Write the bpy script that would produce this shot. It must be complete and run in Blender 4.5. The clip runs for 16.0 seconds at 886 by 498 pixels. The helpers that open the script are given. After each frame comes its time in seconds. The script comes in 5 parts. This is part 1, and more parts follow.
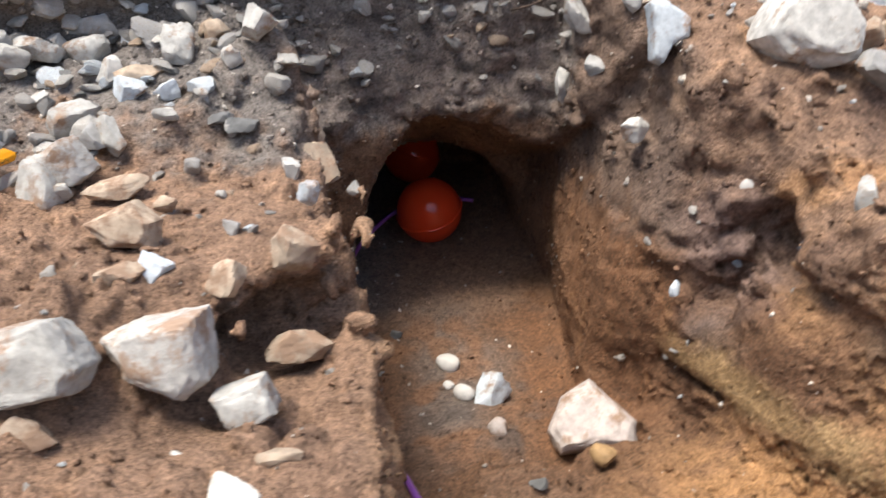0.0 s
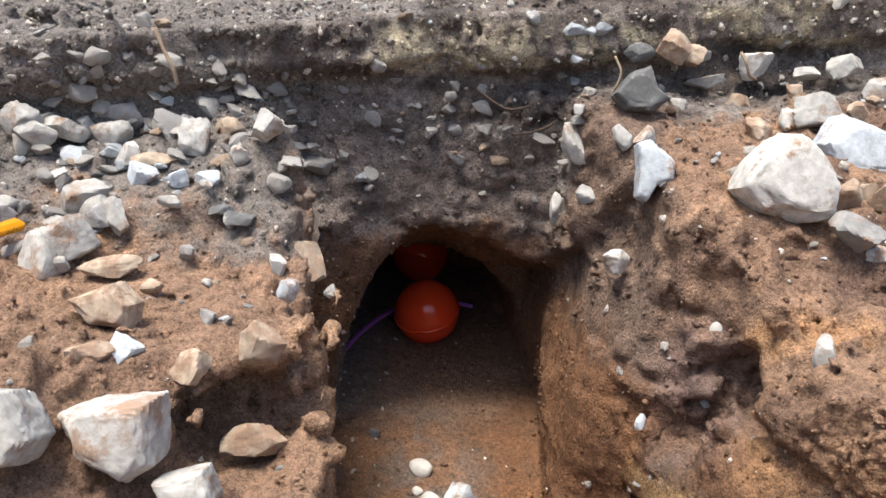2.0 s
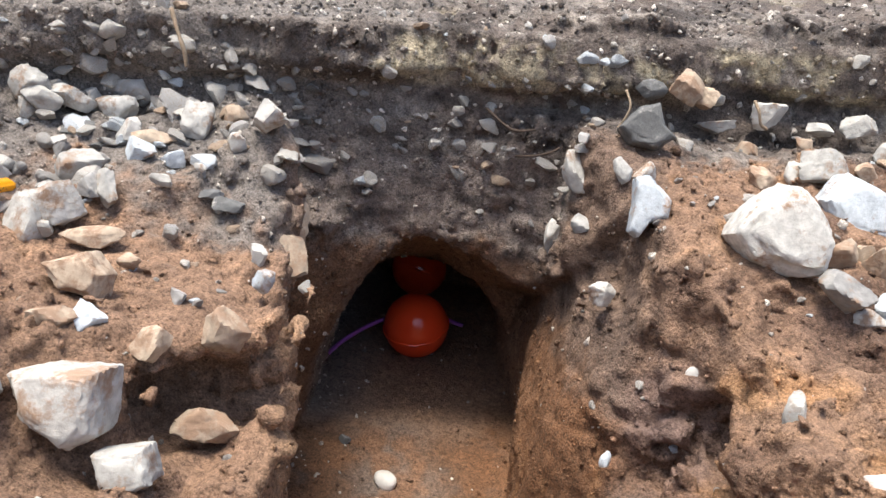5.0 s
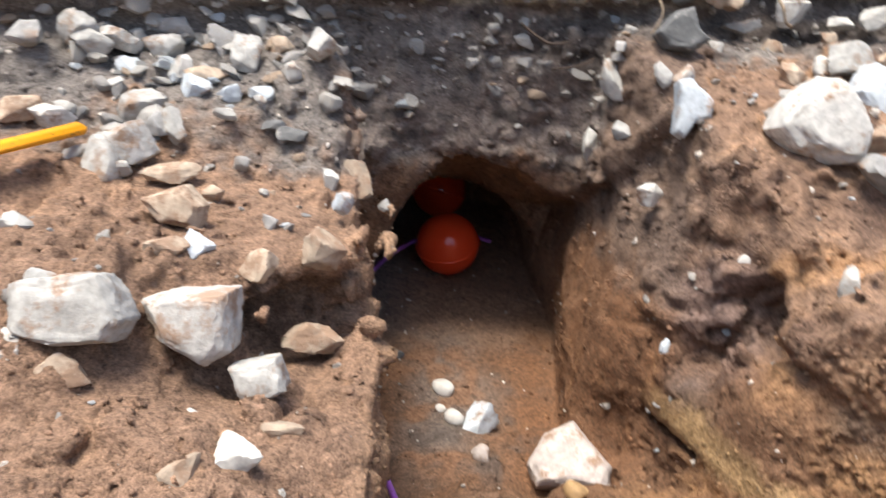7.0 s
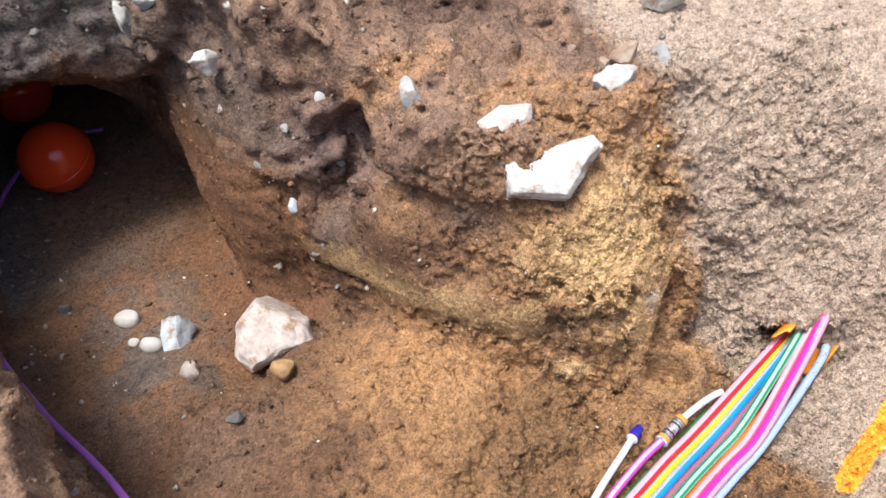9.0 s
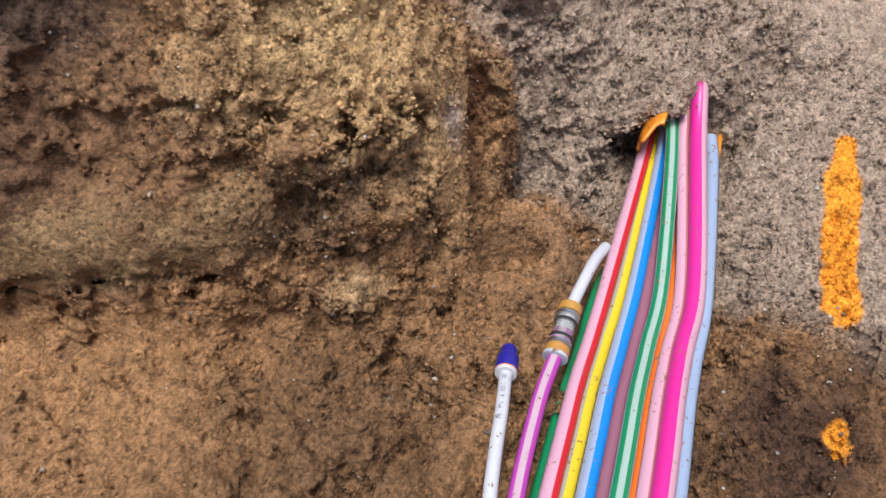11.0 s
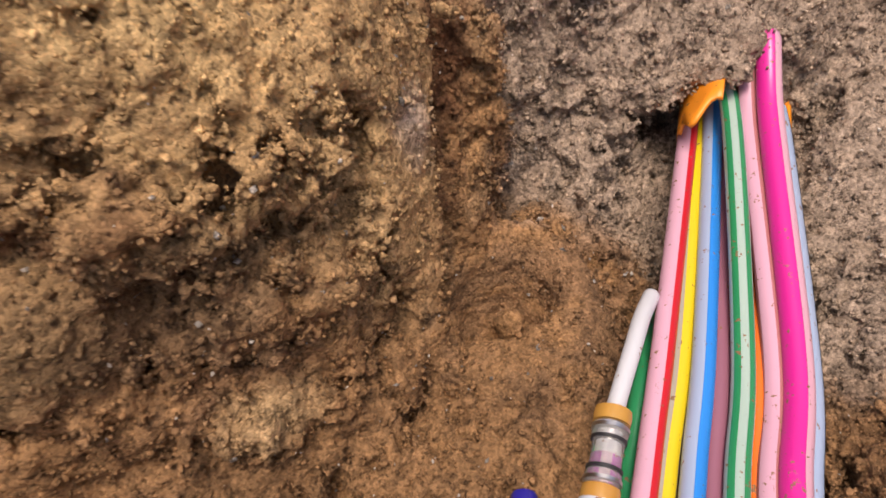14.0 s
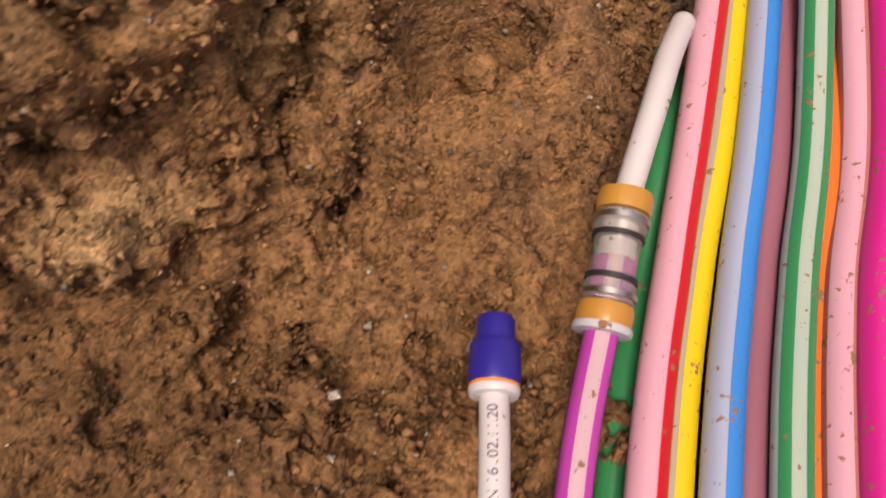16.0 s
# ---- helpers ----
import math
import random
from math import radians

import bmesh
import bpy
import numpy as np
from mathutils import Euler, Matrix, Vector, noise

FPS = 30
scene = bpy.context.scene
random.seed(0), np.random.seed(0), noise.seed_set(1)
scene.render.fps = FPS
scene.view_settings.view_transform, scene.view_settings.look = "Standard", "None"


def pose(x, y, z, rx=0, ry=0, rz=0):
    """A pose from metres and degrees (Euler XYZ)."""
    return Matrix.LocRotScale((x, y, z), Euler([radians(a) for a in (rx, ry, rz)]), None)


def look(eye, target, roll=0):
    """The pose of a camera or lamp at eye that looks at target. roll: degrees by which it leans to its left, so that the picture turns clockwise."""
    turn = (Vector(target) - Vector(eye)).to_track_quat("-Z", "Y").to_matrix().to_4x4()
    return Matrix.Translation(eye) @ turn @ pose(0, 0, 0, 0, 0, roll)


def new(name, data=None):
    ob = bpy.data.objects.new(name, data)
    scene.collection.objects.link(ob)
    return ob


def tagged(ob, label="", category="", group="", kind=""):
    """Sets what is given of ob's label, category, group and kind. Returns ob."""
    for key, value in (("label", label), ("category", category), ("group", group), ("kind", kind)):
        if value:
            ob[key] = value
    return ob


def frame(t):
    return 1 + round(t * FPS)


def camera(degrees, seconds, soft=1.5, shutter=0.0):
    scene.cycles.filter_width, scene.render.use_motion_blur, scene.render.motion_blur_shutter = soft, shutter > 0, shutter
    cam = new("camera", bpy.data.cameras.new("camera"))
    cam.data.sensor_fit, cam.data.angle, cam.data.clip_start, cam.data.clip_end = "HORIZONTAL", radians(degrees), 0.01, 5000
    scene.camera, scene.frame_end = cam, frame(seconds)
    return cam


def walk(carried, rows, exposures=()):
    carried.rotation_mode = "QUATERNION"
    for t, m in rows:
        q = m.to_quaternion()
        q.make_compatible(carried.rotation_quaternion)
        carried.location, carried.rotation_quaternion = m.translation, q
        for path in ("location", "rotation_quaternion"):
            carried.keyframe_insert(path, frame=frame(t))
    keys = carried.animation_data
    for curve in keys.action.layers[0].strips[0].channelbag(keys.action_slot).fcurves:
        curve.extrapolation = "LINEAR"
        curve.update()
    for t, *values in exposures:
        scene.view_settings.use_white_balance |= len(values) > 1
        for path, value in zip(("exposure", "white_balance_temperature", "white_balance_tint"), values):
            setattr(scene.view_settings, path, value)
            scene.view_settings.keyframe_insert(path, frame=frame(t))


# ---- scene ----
cam = camera(60.2, 16.0, shutter=0.4)
EXPOSURES = ((0.0, 1.27, 6550, 9), (7.0, 1.42, 6550, 9), (9.0, 1.2, 6200, 10), (10.0, 0.72, 6000, 10), (12.5, 0.5, 6800, 18), (14.5, 0.5, 7600, 22), (16.0, 0.34, 8600, 28))
METRES, EYE, TILT, LEAN, TURN = 1.22, 0.61, -30.0, 0.0, 0.0
ROWS = [
    (0.0, 0.0, 0.0, 0.0, 0.0, 0.0, -0.0),
    (0.5, 0.0444, -0.0075, 0.0143, 0.36, 1.84, -4.34),
    (1.0, 0.0413, -0.0101, 0.016, 0.69, 4.24, -6.3),
    (1.5, 0.0394, -0.0143, 0.0126, 1.53, 5.83, -6.39),
    (2.0, 0.0388, -0.0207, 0.0156, 1.78, 6.79, -6.32),
    (2.5, 0.0375, -0.0141, 0.0064, 2.5, 7.53, -7.69),
    (3.0, 0.0639, -0.0033, 0.0034, 1.22, 7.15, -9.14),
    (3.5, 0.0581, -0.0093, 0.0067, 0.65, 8.46, -10.71),
    (6.0, 0.0677, -0.0144, 0.0132, 3.03, 8.02, -13.87),
    (6.5, 0.0433, -0.0249, -0.0079, 3.61, 6.21, -13.8),
    (7.0, 0.0001, -0.0456, -0.0149, 0.78, 3.19, -9.0),
    (7.5, 0.0097, -0.0247, -0.0277, -6.91, -0.92, 0.52),
    (8.0, 0.0703, 0.0013, -0.0189, -14.39, -5.36, 10.48),
    (8.5, 0.0996, -0.0328, 0.0359, -21.83, -13.48, 15.46),
    (9.0, 0.105, -0.0333, 0.0808, -21.62, -17.24, 16.3),
    (9.5, 0.1566, 0.1074, 0.0363, -37.3, -25.98, 24.93),
    (10.0, 0.1718, 0.181, -0.0477, -45.13, -25.24, 25.77),
    (12.5, 0.2226, 0.2343, -0.0947, -53.29, -27.92, 28.4),
    (13.0, 0.2338, 0.2445, -0.1011, -53.96, -30.08, 28.89),
    (13.5, 0.2432, 0.2633, -0.0996, -53.07, -30.61, 28.61),
    (14.0, 0.2757, 0.2997, -0.1004, -53.71, -32.8, 27.47),
    (14.5, 0.2827, 0.3079, -0.1073, -54.39, -35.25, 26.64),
    (15.0, 0.2741, 0.3095, -0.1212, -54.03, -37.09, 27.03),
    (15.5, 0.2853, 0.3308, -0.1385, -53.9, -45.28, 26.67),
    (16.0, 0.3105, 0.3399, -0.1443, -56.05, -51.53, 28.21),
]
walk(cam, [(t, pose(0, 0, EYE, TILT, LEAN, TURN) @ pose(METRES * x, METRES * y, METRES * z, 90 + pitch, roll, yaw)) for t, x, y, z, yaw, pitch, roll in ROWS],
     exposures=EXPOSURES)

# ---- world and light: an overcast day ----
world = bpy.data.worlds.new("overcast_sky")
scene.world = world
world.use_nodes = True
wn = world.node_tree
sky = wn.nodes.new("ShaderNodeTexSky")
sky.sky_type, sky.sun_disc = "NISHITA", False
sky.sun_elevation, sky.sun_rotation = radians(73), radians(-112)
sky.dust_density, sky.air_density = 3.0, 1.0
wn.links.new(sky.outputs[0], wn.nodes["Background"].inputs[0])
wn.nodes["Background"].inputs[1].default_value = 0.13
sun = new("sun", bpy.data.lights.new("sun", "SUN"))
sun.data.energy, sun.data.angle, sun.data.color = 2.6, radians(24), (1.0, 0.95, 0.88)
sun.matrix_world = look((-0.75, 0.0, 2.7), (0, 0.3, 0))


# ---- small helpers ----
def hash01(ix, iy, iz, seed):
    h = (ix * 73856093) ^ (iy * 19349663) ^ (iz * 83492791) ^ (seed * 2654435)
    h = (h ^ (h >> 13)) * 1274126177 & 0x7FFFFFFF
    h = (h ^ (h >> 16)) & 0xFFFF
    return h.astype(np.float32) / 65535.0


def vnoise(p, freq, seed):
    """Value noise from -1 to 1 at the points p (n, 3)."""
    q = p * freq + 1000.37
    i = np.floor(q).astype(np.int64)
    f = (q - i).astype(np.float32)
    f = f * f * (3 - 2 * f)
    out = np.zeros(len(p), np.float32)
    for dx in (0, 1):
        wx = f[:, 0] if dx else 1 - f[:, 0]
        for dy in (0, 1):
            wy = f[:, 1] if dy else 1 - f[:, 1]
            for dz in (0, 1):
                wz = f[:, 2] if dz else 1 - f[:, 2]
                out += wx * wy * wz * hash01(i[:, 0] + dx, i[:, 1] + dy, i[:, 2] + dz, seed)
    return out * 2 - 1


def smooth(a, b, x):
    t = np.clip((x - a) / (b - a), 0, 1)
    return t * t * (3 - 2 * t)


def poly_distance(x, y, poly):
    """Signed distance to a closed outline, negative inside."""
    d = np.full(x.shape, 1e9)
    inside = np.zeros(x.shape, bool)
    for (ax, ay), (bx, by) in zip(poly, poly[1:] + poly[:1]):
        ex, ey = bx - ax, by - ay
        t = np.clip(((x - ax) * ex + (y - ay) * ey) / (ex * ex + ey * ey), 0, 1)
        d = np.minimum(d, (x - ax - t * ex) ** 2 + (y - ay - t * ey) ** 2)
        if ay != by:
            cross = ((ay > y) != (by > y)) & (x < (bx - ax) * (y - ay) / (by - ay) + ax)
            inside ^= cross
    return np.where(inside, -1, 1) * np.sqrt(d)


# ---- the dug ground: one solid with pit, tunnel and hollows ----
RIM = [(-0.04, -0.15), (-0.022, 0.27), (-0.036, 0.43), (-0.06, 0.54), (-0.125, 0.69), (-0.195, 0.76), (-0.215, 0.80), (-0.15, 0.842),
       (0.0, 0.868), (0.14, 0.888), (0.17, 0.80), (0.20, 0.705), (0.285, 0.61), (0.335, 0.50), (0.375, 0.435), (0.44, 0.432), (0.52, 0.45),
       (0.60, 0.46), (0.75, 0.42), (0.95, 0.33), (0.95, -0.15)]
TOE = [(-0.03, -0.12), (-0.017, 0.27), (-0.031, 0.43), (-0.055, 0.54), (-0.118, 0.69), (-0.13, 0.755), (-0.13, 0.79), (-0.09, 0.825),
       (0.0, 0.848), (0.12, 0.868), (0.14, 0.78), (0.168, 0.69), (0.220, 0.63), (0.265, 0.555), (0.305, 0.475), (0.345, 0.415), (0.405, 0.357),
       (0.47, 0.345), (0.55, 0.36), (0.575, 0.25), (0.62, 0.16), (0.68, 0.05), (0.75, -0.12)]


def wall_line(x):
    """Where the street's edge stands above the trench."""
    return 0.85 + 0.277 * np.clip(x, -0.6, 0.34) + 0.012 * np.sin(17 * x)


def street_level(x, y):
    return 0.552 + 0.11 * np.clip(x, -0.6, 0.6) + 0.10 * np.clip(y - 0.9, 0, 0.7)


def bank_level(x, y):
    left = 0.262 + 0.066 * smooth(-0.06, 0.04, y - 0.42 - 0.88 * np.clip(x + 0.174, -0.1, 0.08)) + 0.095 * smooth(0.60, 0.76, y) * smooth(-0.05, -0.2, x)
    right = 0.335 + 0.42 * np.clip(y - 0.52, 0, 0.35)
    b = left + (right - left) * smooth(0.0, 0.15, x)
    far = np.maximum(smooth(0, 0.03, y - wall_line(x)), smooth(-0.5, -0.62, y))
    far = np.maximum(far, np.maximum(smooth(-1.0, -1.25, x), smooth(1.05, 1.25, x)))
    return b + (street_level(x, y) - b) * far


def floor_level(x, y):
    return 0.008 + 0.077 * smooth(0.0, 1.0, ((x - 0.06) + (0.7 - y) * 0.8) / 0.36) - 0.012 * smooth(0.30, 0.24, y) + 0.020 * smooth(0.50, 0.56, x) * smooth(0.25, 0.33, y)


def height(x, y):
    dt, dr = poly_distance(x, y, TOE), poly_distance(x, y, RIM)
    t = np.clip(dt, 0, None) / np.maximum(np.clip(dt, 0, None) + np.clip(-dr, 0, None), 1e-5)
    t = np.where(dr >= 0, 1.0, np.where(dt <= 0, 0.0, t)) ** (0.7 + 0.6 * smooth(0.37, 0.32, y) * smooth(0.50, 0.55, x))
    fl = floor_level(x, y)
    return fl + (bank_level(x, y) - fl) * t


def blurred(h, n):
    """A box blur of a grid, n cells each way, twice."""
    for axis in (0, 1, 0, 1):
        c = np.cumsum(np.concatenate([np.zeros_like(np.take(h, [0], axis)), h], axis), axis)
        size = h.shape[axis]
        hi, lo = np.minimum(np.arange(size) + n + 1, size), np.maximum(np.arange(size) - n, 0)
        shape = [1, 1]
        shape[axis] = size
        h = (np.take(c, hi, axis) - np.take(c, lo, axis)) / (hi - lo).reshape(shape)
    return h


def spread(h, n, pick):
    """The highest or lowest value of a grid within n cells."""
    for axis in (0, 1):
        out = h
        for k in range(1, n + 1):
            for sign in (-k, k):
                out = pick(out, np.take(h, np.clip(np.arange(h.shape[axis]) + sign, 0, h.shape[axis] - 1), axis))
        h = out
    return h


def ellipsoid(p, c, r):
    k = np.sqrt((((p - np.array(c)) / np.array(r)) ** 2).sum(1))
    return (k - 1) * min(r)


def dig(f, hole, k=0.012):
    """Takes a hole out of a solid, with a rounded edge."""
    h = np.clip(0.5 - 0.5 * (f + hole) / k, 0, 1)
    return f * (1 - h) - hole * h + k * h * (1 - h)


LEDGE = ((0.242, 0.628, 0.116), (0.280, 0.556, 0.124), (0.310, 0.493, 0.129), (0.343, 0.444, 0.133), (0.374, 0.410, 0.136), (0.405, 0.391, 0.137))
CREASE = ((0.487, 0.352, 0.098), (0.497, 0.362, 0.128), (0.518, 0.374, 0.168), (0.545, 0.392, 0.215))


def along(p, line, squash=1.0):
    """Distance to a line of points, in which heights count squash times."""
    out = np.full(len(p), 9.0)
    for a, b in zip(line, line[1:]):
        a, e = np.array(a), np.array(b) - np.array(a)
        t = np.clip(((p - a) @ e) / (e @ e), 0, 1)
        q = (p - a - t[:, None] * e) * np.array([1, 1, squash])
        out = np.minimum(out, np.sqrt((q * q).sum(1)))
    return out


def heap(f, lump, k=0.012):
    """Adds a lump to a solid, with a rounded join."""
    h = np.clip(0.5 + 0.5 * (lump - f) / k, 0, 1)
    return lump * (1 - h) + f * h - k * h * (1 - h)


def carve(p, f):
    x, y, z = p[:, 0], p[:, 1], p[:, 2]
    # tunnel under the street
    cx = 0.015 - 0.05 * smooth(0.9, 1.2, y)
    half = 0.145 - 0.04 * smooth(1.2, 1.4, y)
    top = 0.275 - 0.150 * smooth(0.84, 1.20, y)
    arch = (np.sqrt(((x - cx) / half) ** 2 + (np.clip(z - 0.02, 0, None) / top) ** 2 + 1e-9) - 1) * 0.13
    tun = np.maximum(np.maximum(arch, 0.006 - z), np.maximum(0.70 - y, y - 1.40))
    f = dig(f, tun, 0.02)
    # undercut of the near bank
    f = dig(f, np.maximum(ellipsoid(p, (-0.075, 0.70, 0.10), (0.05, 0.14, 0.13)), 0.012 - z), 0.02)
    # the cut wall on the other side of the tunnel's mouth
    edge = np.interp(y, (0.56, 0.62, 0.70, 0.80, 1.05), (0.225, 0.172, 0.142, 0.137, 0.120))
    lean = edge + np.interp(y, (0.62, 0.70, 0.76, 0.90), (0.28, 0.22, 0.17, 0.09)) * (z - 0.02)
    roof = np.interp(y, (0.70, 0.75, 0.80, 0.88, 1.10), (0.60, 0.40, 0.315, 0.262, 0.15)) - 0.012 * smooth(0.06, 0.16, x) * smooth(0.82, 0.90, y)
    hole = np.maximum(np.maximum(x - lean, z - roof), np.maximum(np.maximum(0.012 - z, -0.02 - x), np.maximum(0.58 - y, y - 1.08)))
    f = dig(f, hole, 0.010)
    # hollows in the near bank
    f = dig(f, ellipsoid(p, (-0.124, 0.474, 0.278), (0.042, 0.030, 0.024)), 0.010)
    f = dig(f, ellipsoid(p, (-0.050, 0.545, 0.275), (0.046, 0.062, 0.070)), 0.020)
    # hollows below the pebble on the far bank
    f = dig(f, ellipsoid(p, (0.295, 0.575, 0.275), (0.036, 0.030, 0.030)), 0.02)
    f = dig(f, ellipsoid(p, (0.240, 0.600, 0.215), (0.030, 0.028, 0.034)), 0.02)
    f = dig(f, ellipsoid(p, (0.345, 0.505, 0.305), (0.022, 0.024, 0.020)), 0.012)
    # the clay ledge with the slit under it, the yellow lump and the hollow below that
    band = [(a - 0.003, b - 0.004, c + 0.026) for a, b, c in LEDGE[:-1]]
    f = heap(f, along(p, band, 0.75) - 0.016, 0.016)
    f = dig(f, along(p, LEDGE, 2.4) - 0.015, 0.005)
    f = heap(f, ellipsoid(p, (0.440, 0.426, 0.250), (0.052, 0.036, 0.042)), 0.015)
    f = heap(f, ellipsoid(p, (0.465, 0.392, 0.165), (0.045, 0.026, 0.055)), 0.020)
    f = dig(f, ellipsoid(p, (0.378, 0.390, 0.196), (0.040, 0.018, 0.013)), 0.006)
    f = dig(f, ellipsoid(p, (0.425, 0.372, 0.190), (0.026, 0.012, 0.009)), 0.006)
    f = dig(f, along(p, CREASE) - 0.009, 0.012)
    # a smooth scrape down to the floor, below a lighter slab of clay
    f = heap(f, ellipsoid(p, (0.398, 0.366, 0.112), (0.022, 0.014, 0.010)), 0.005)
    f = dig(f, along(p, ((0.400, 0.340, 0.092), (0.428, 0.345, 0.100), (0.450, 0.352, 0.112))) - 0.008, 0.008)
    # the mark of a thumb in the sand
    u, v = (x - 0.4905) * 0.73 - (y - 0.3365) * 0.68, (x - 0.4905) * 0.68 + (y - 0.3365) * 0.73
    bowl = (np.sqrt((u / 0.0205) ** 2 + (v / 0.0150) ** 2 + ((z - 0.094) / 0.040) ** 2 + 1e-9) - 1) * 0.015
    plug = (np.sqrt(((u - 0.005) / 0.0110) ** 2 + ((v - 0.001) / 0.0085) ** 2 + ((z - 0.062) / 0.015) ** 2 + 1e-9) - 1) * 0.010
    f = dig(f, np.maximum(bowl, -plug), 0.0015)
    # where the ducts lie, and the mouth of their conduit
    ahead, across = (x - 0.59) * 0.95 + (y - 0.28) * 0.31, (x - 0.59) * 0.31 - (y - 0.28) * 0.95
    groove = np.maximum(np.sqrt(((across - 0.004) / 1.25) ** 2 + (z - 0.092) ** 2) - 0.026, np.maximum(ahead - 0.045, -0.55 - ahead))
    f = dig(f, groove, 0.01)
    f = dig(f, ellipsoid(p, (0.500, 0.185, 0.078), (0.022, 0.016, 0.016)), 0.008)
    # the crust of the street stands out over a washed-out seam
    depth, out = street_level(x, y) - z, y - wall_line(x)
    f = f - 0.016 * smooth(0.066, 0.050, depth) * smooth(0.0, 0.012, depth) * smooth(0.08, 0.03, out) * smooth(-0.10, -0.05, out)
    f = f + 0.018 * smooth(0.066, 0.078, depth) * smooth(0.110, 0.085, depth) * smooth(0.08, 0.03, out) * smooth(-0.10, -0.05, out)
    return f


def roughness(q, fine):
    """Clods and crumbs: how far the soil stands out at the points q."""
    deep = np.zeros(len(q))
    if fine:
        gap = np.minimum(q - np.array(FINE[0]), np.array(FINE[1]) - q).min(1)
        deep = smooth(0.004, 0.032, gap)
    n = 0.020 * vnoise(q, 9, 1) + 0.014 * vnoise(q, 22, 2)
    lump = np.abs(vnoise(q, 38, 3))
    n += (0.020 - 0.010 * deep) * (lump - 0.35) * smooth(-0.5, 0.5, vnoise(q, 7, 8))
    n += (0.009 - 0.004 * deep) * (np.abs(vnoise(q, 85, 4)) - 0.35) + 0.004 * vnoise(q, 150, 6)
    if fine:
        n += deep * 0.010 * vnoise(q, 30, 41) * smooth(0.55, 0.5, q[:, 0])
        n += deep * 0.016 * vnoise(q, 42, 43) * smooth(0.125, 0.10, q[:, 2]) * smooth(0.47, 0.42, q[:, 0])
        crack = np.abs(vnoise(q, 42, 61) + 0.35 * vnoise(q, 130, 62))
        n -= deep * 0.015 * smooth(0.13, 0.0, crack) * smooth(0.56, 0.53, q[:, 0]) * smooth(-0.1, 0.4, vnoise(q, 16, 63))
        n += deep * (0.006 * (np.abs(vnoise(q, 240, 5)) - 0.35) + 0.003 * vnoise(q, 130, 9) + 0.0032 * vnoise(q, 400, 7))
    x, y, z = q.T
    calm = 1 - 0.6 * smooth(0.05, 0.0, z) - 0.78 * smooth(0.046, 0.034, np.hypot(x - 0.4905, y - 0.3365)) - 0.3 * smooth(0.56, 0.60, x) * smooth(0.5, 0.4, y)
    calm -= 0.65 * smooth(0.62, 0.70, y) * smooth(0.27, 0.24, x) * smooth(0.31, 0.27, z)
    calm -= 0.75 * smooth(0.034, 0.020, along(q, [(a, b, c + 0.026) for a, b, c in LEDGE[:-1]]))
    calm -= 0.6 * smooth(0.075, 0.05, np.hypot(x - 0.430, np.hypot(y - 0.395, z - 0.255)))
    return -n * np.clip(calm, 0.2, 1)


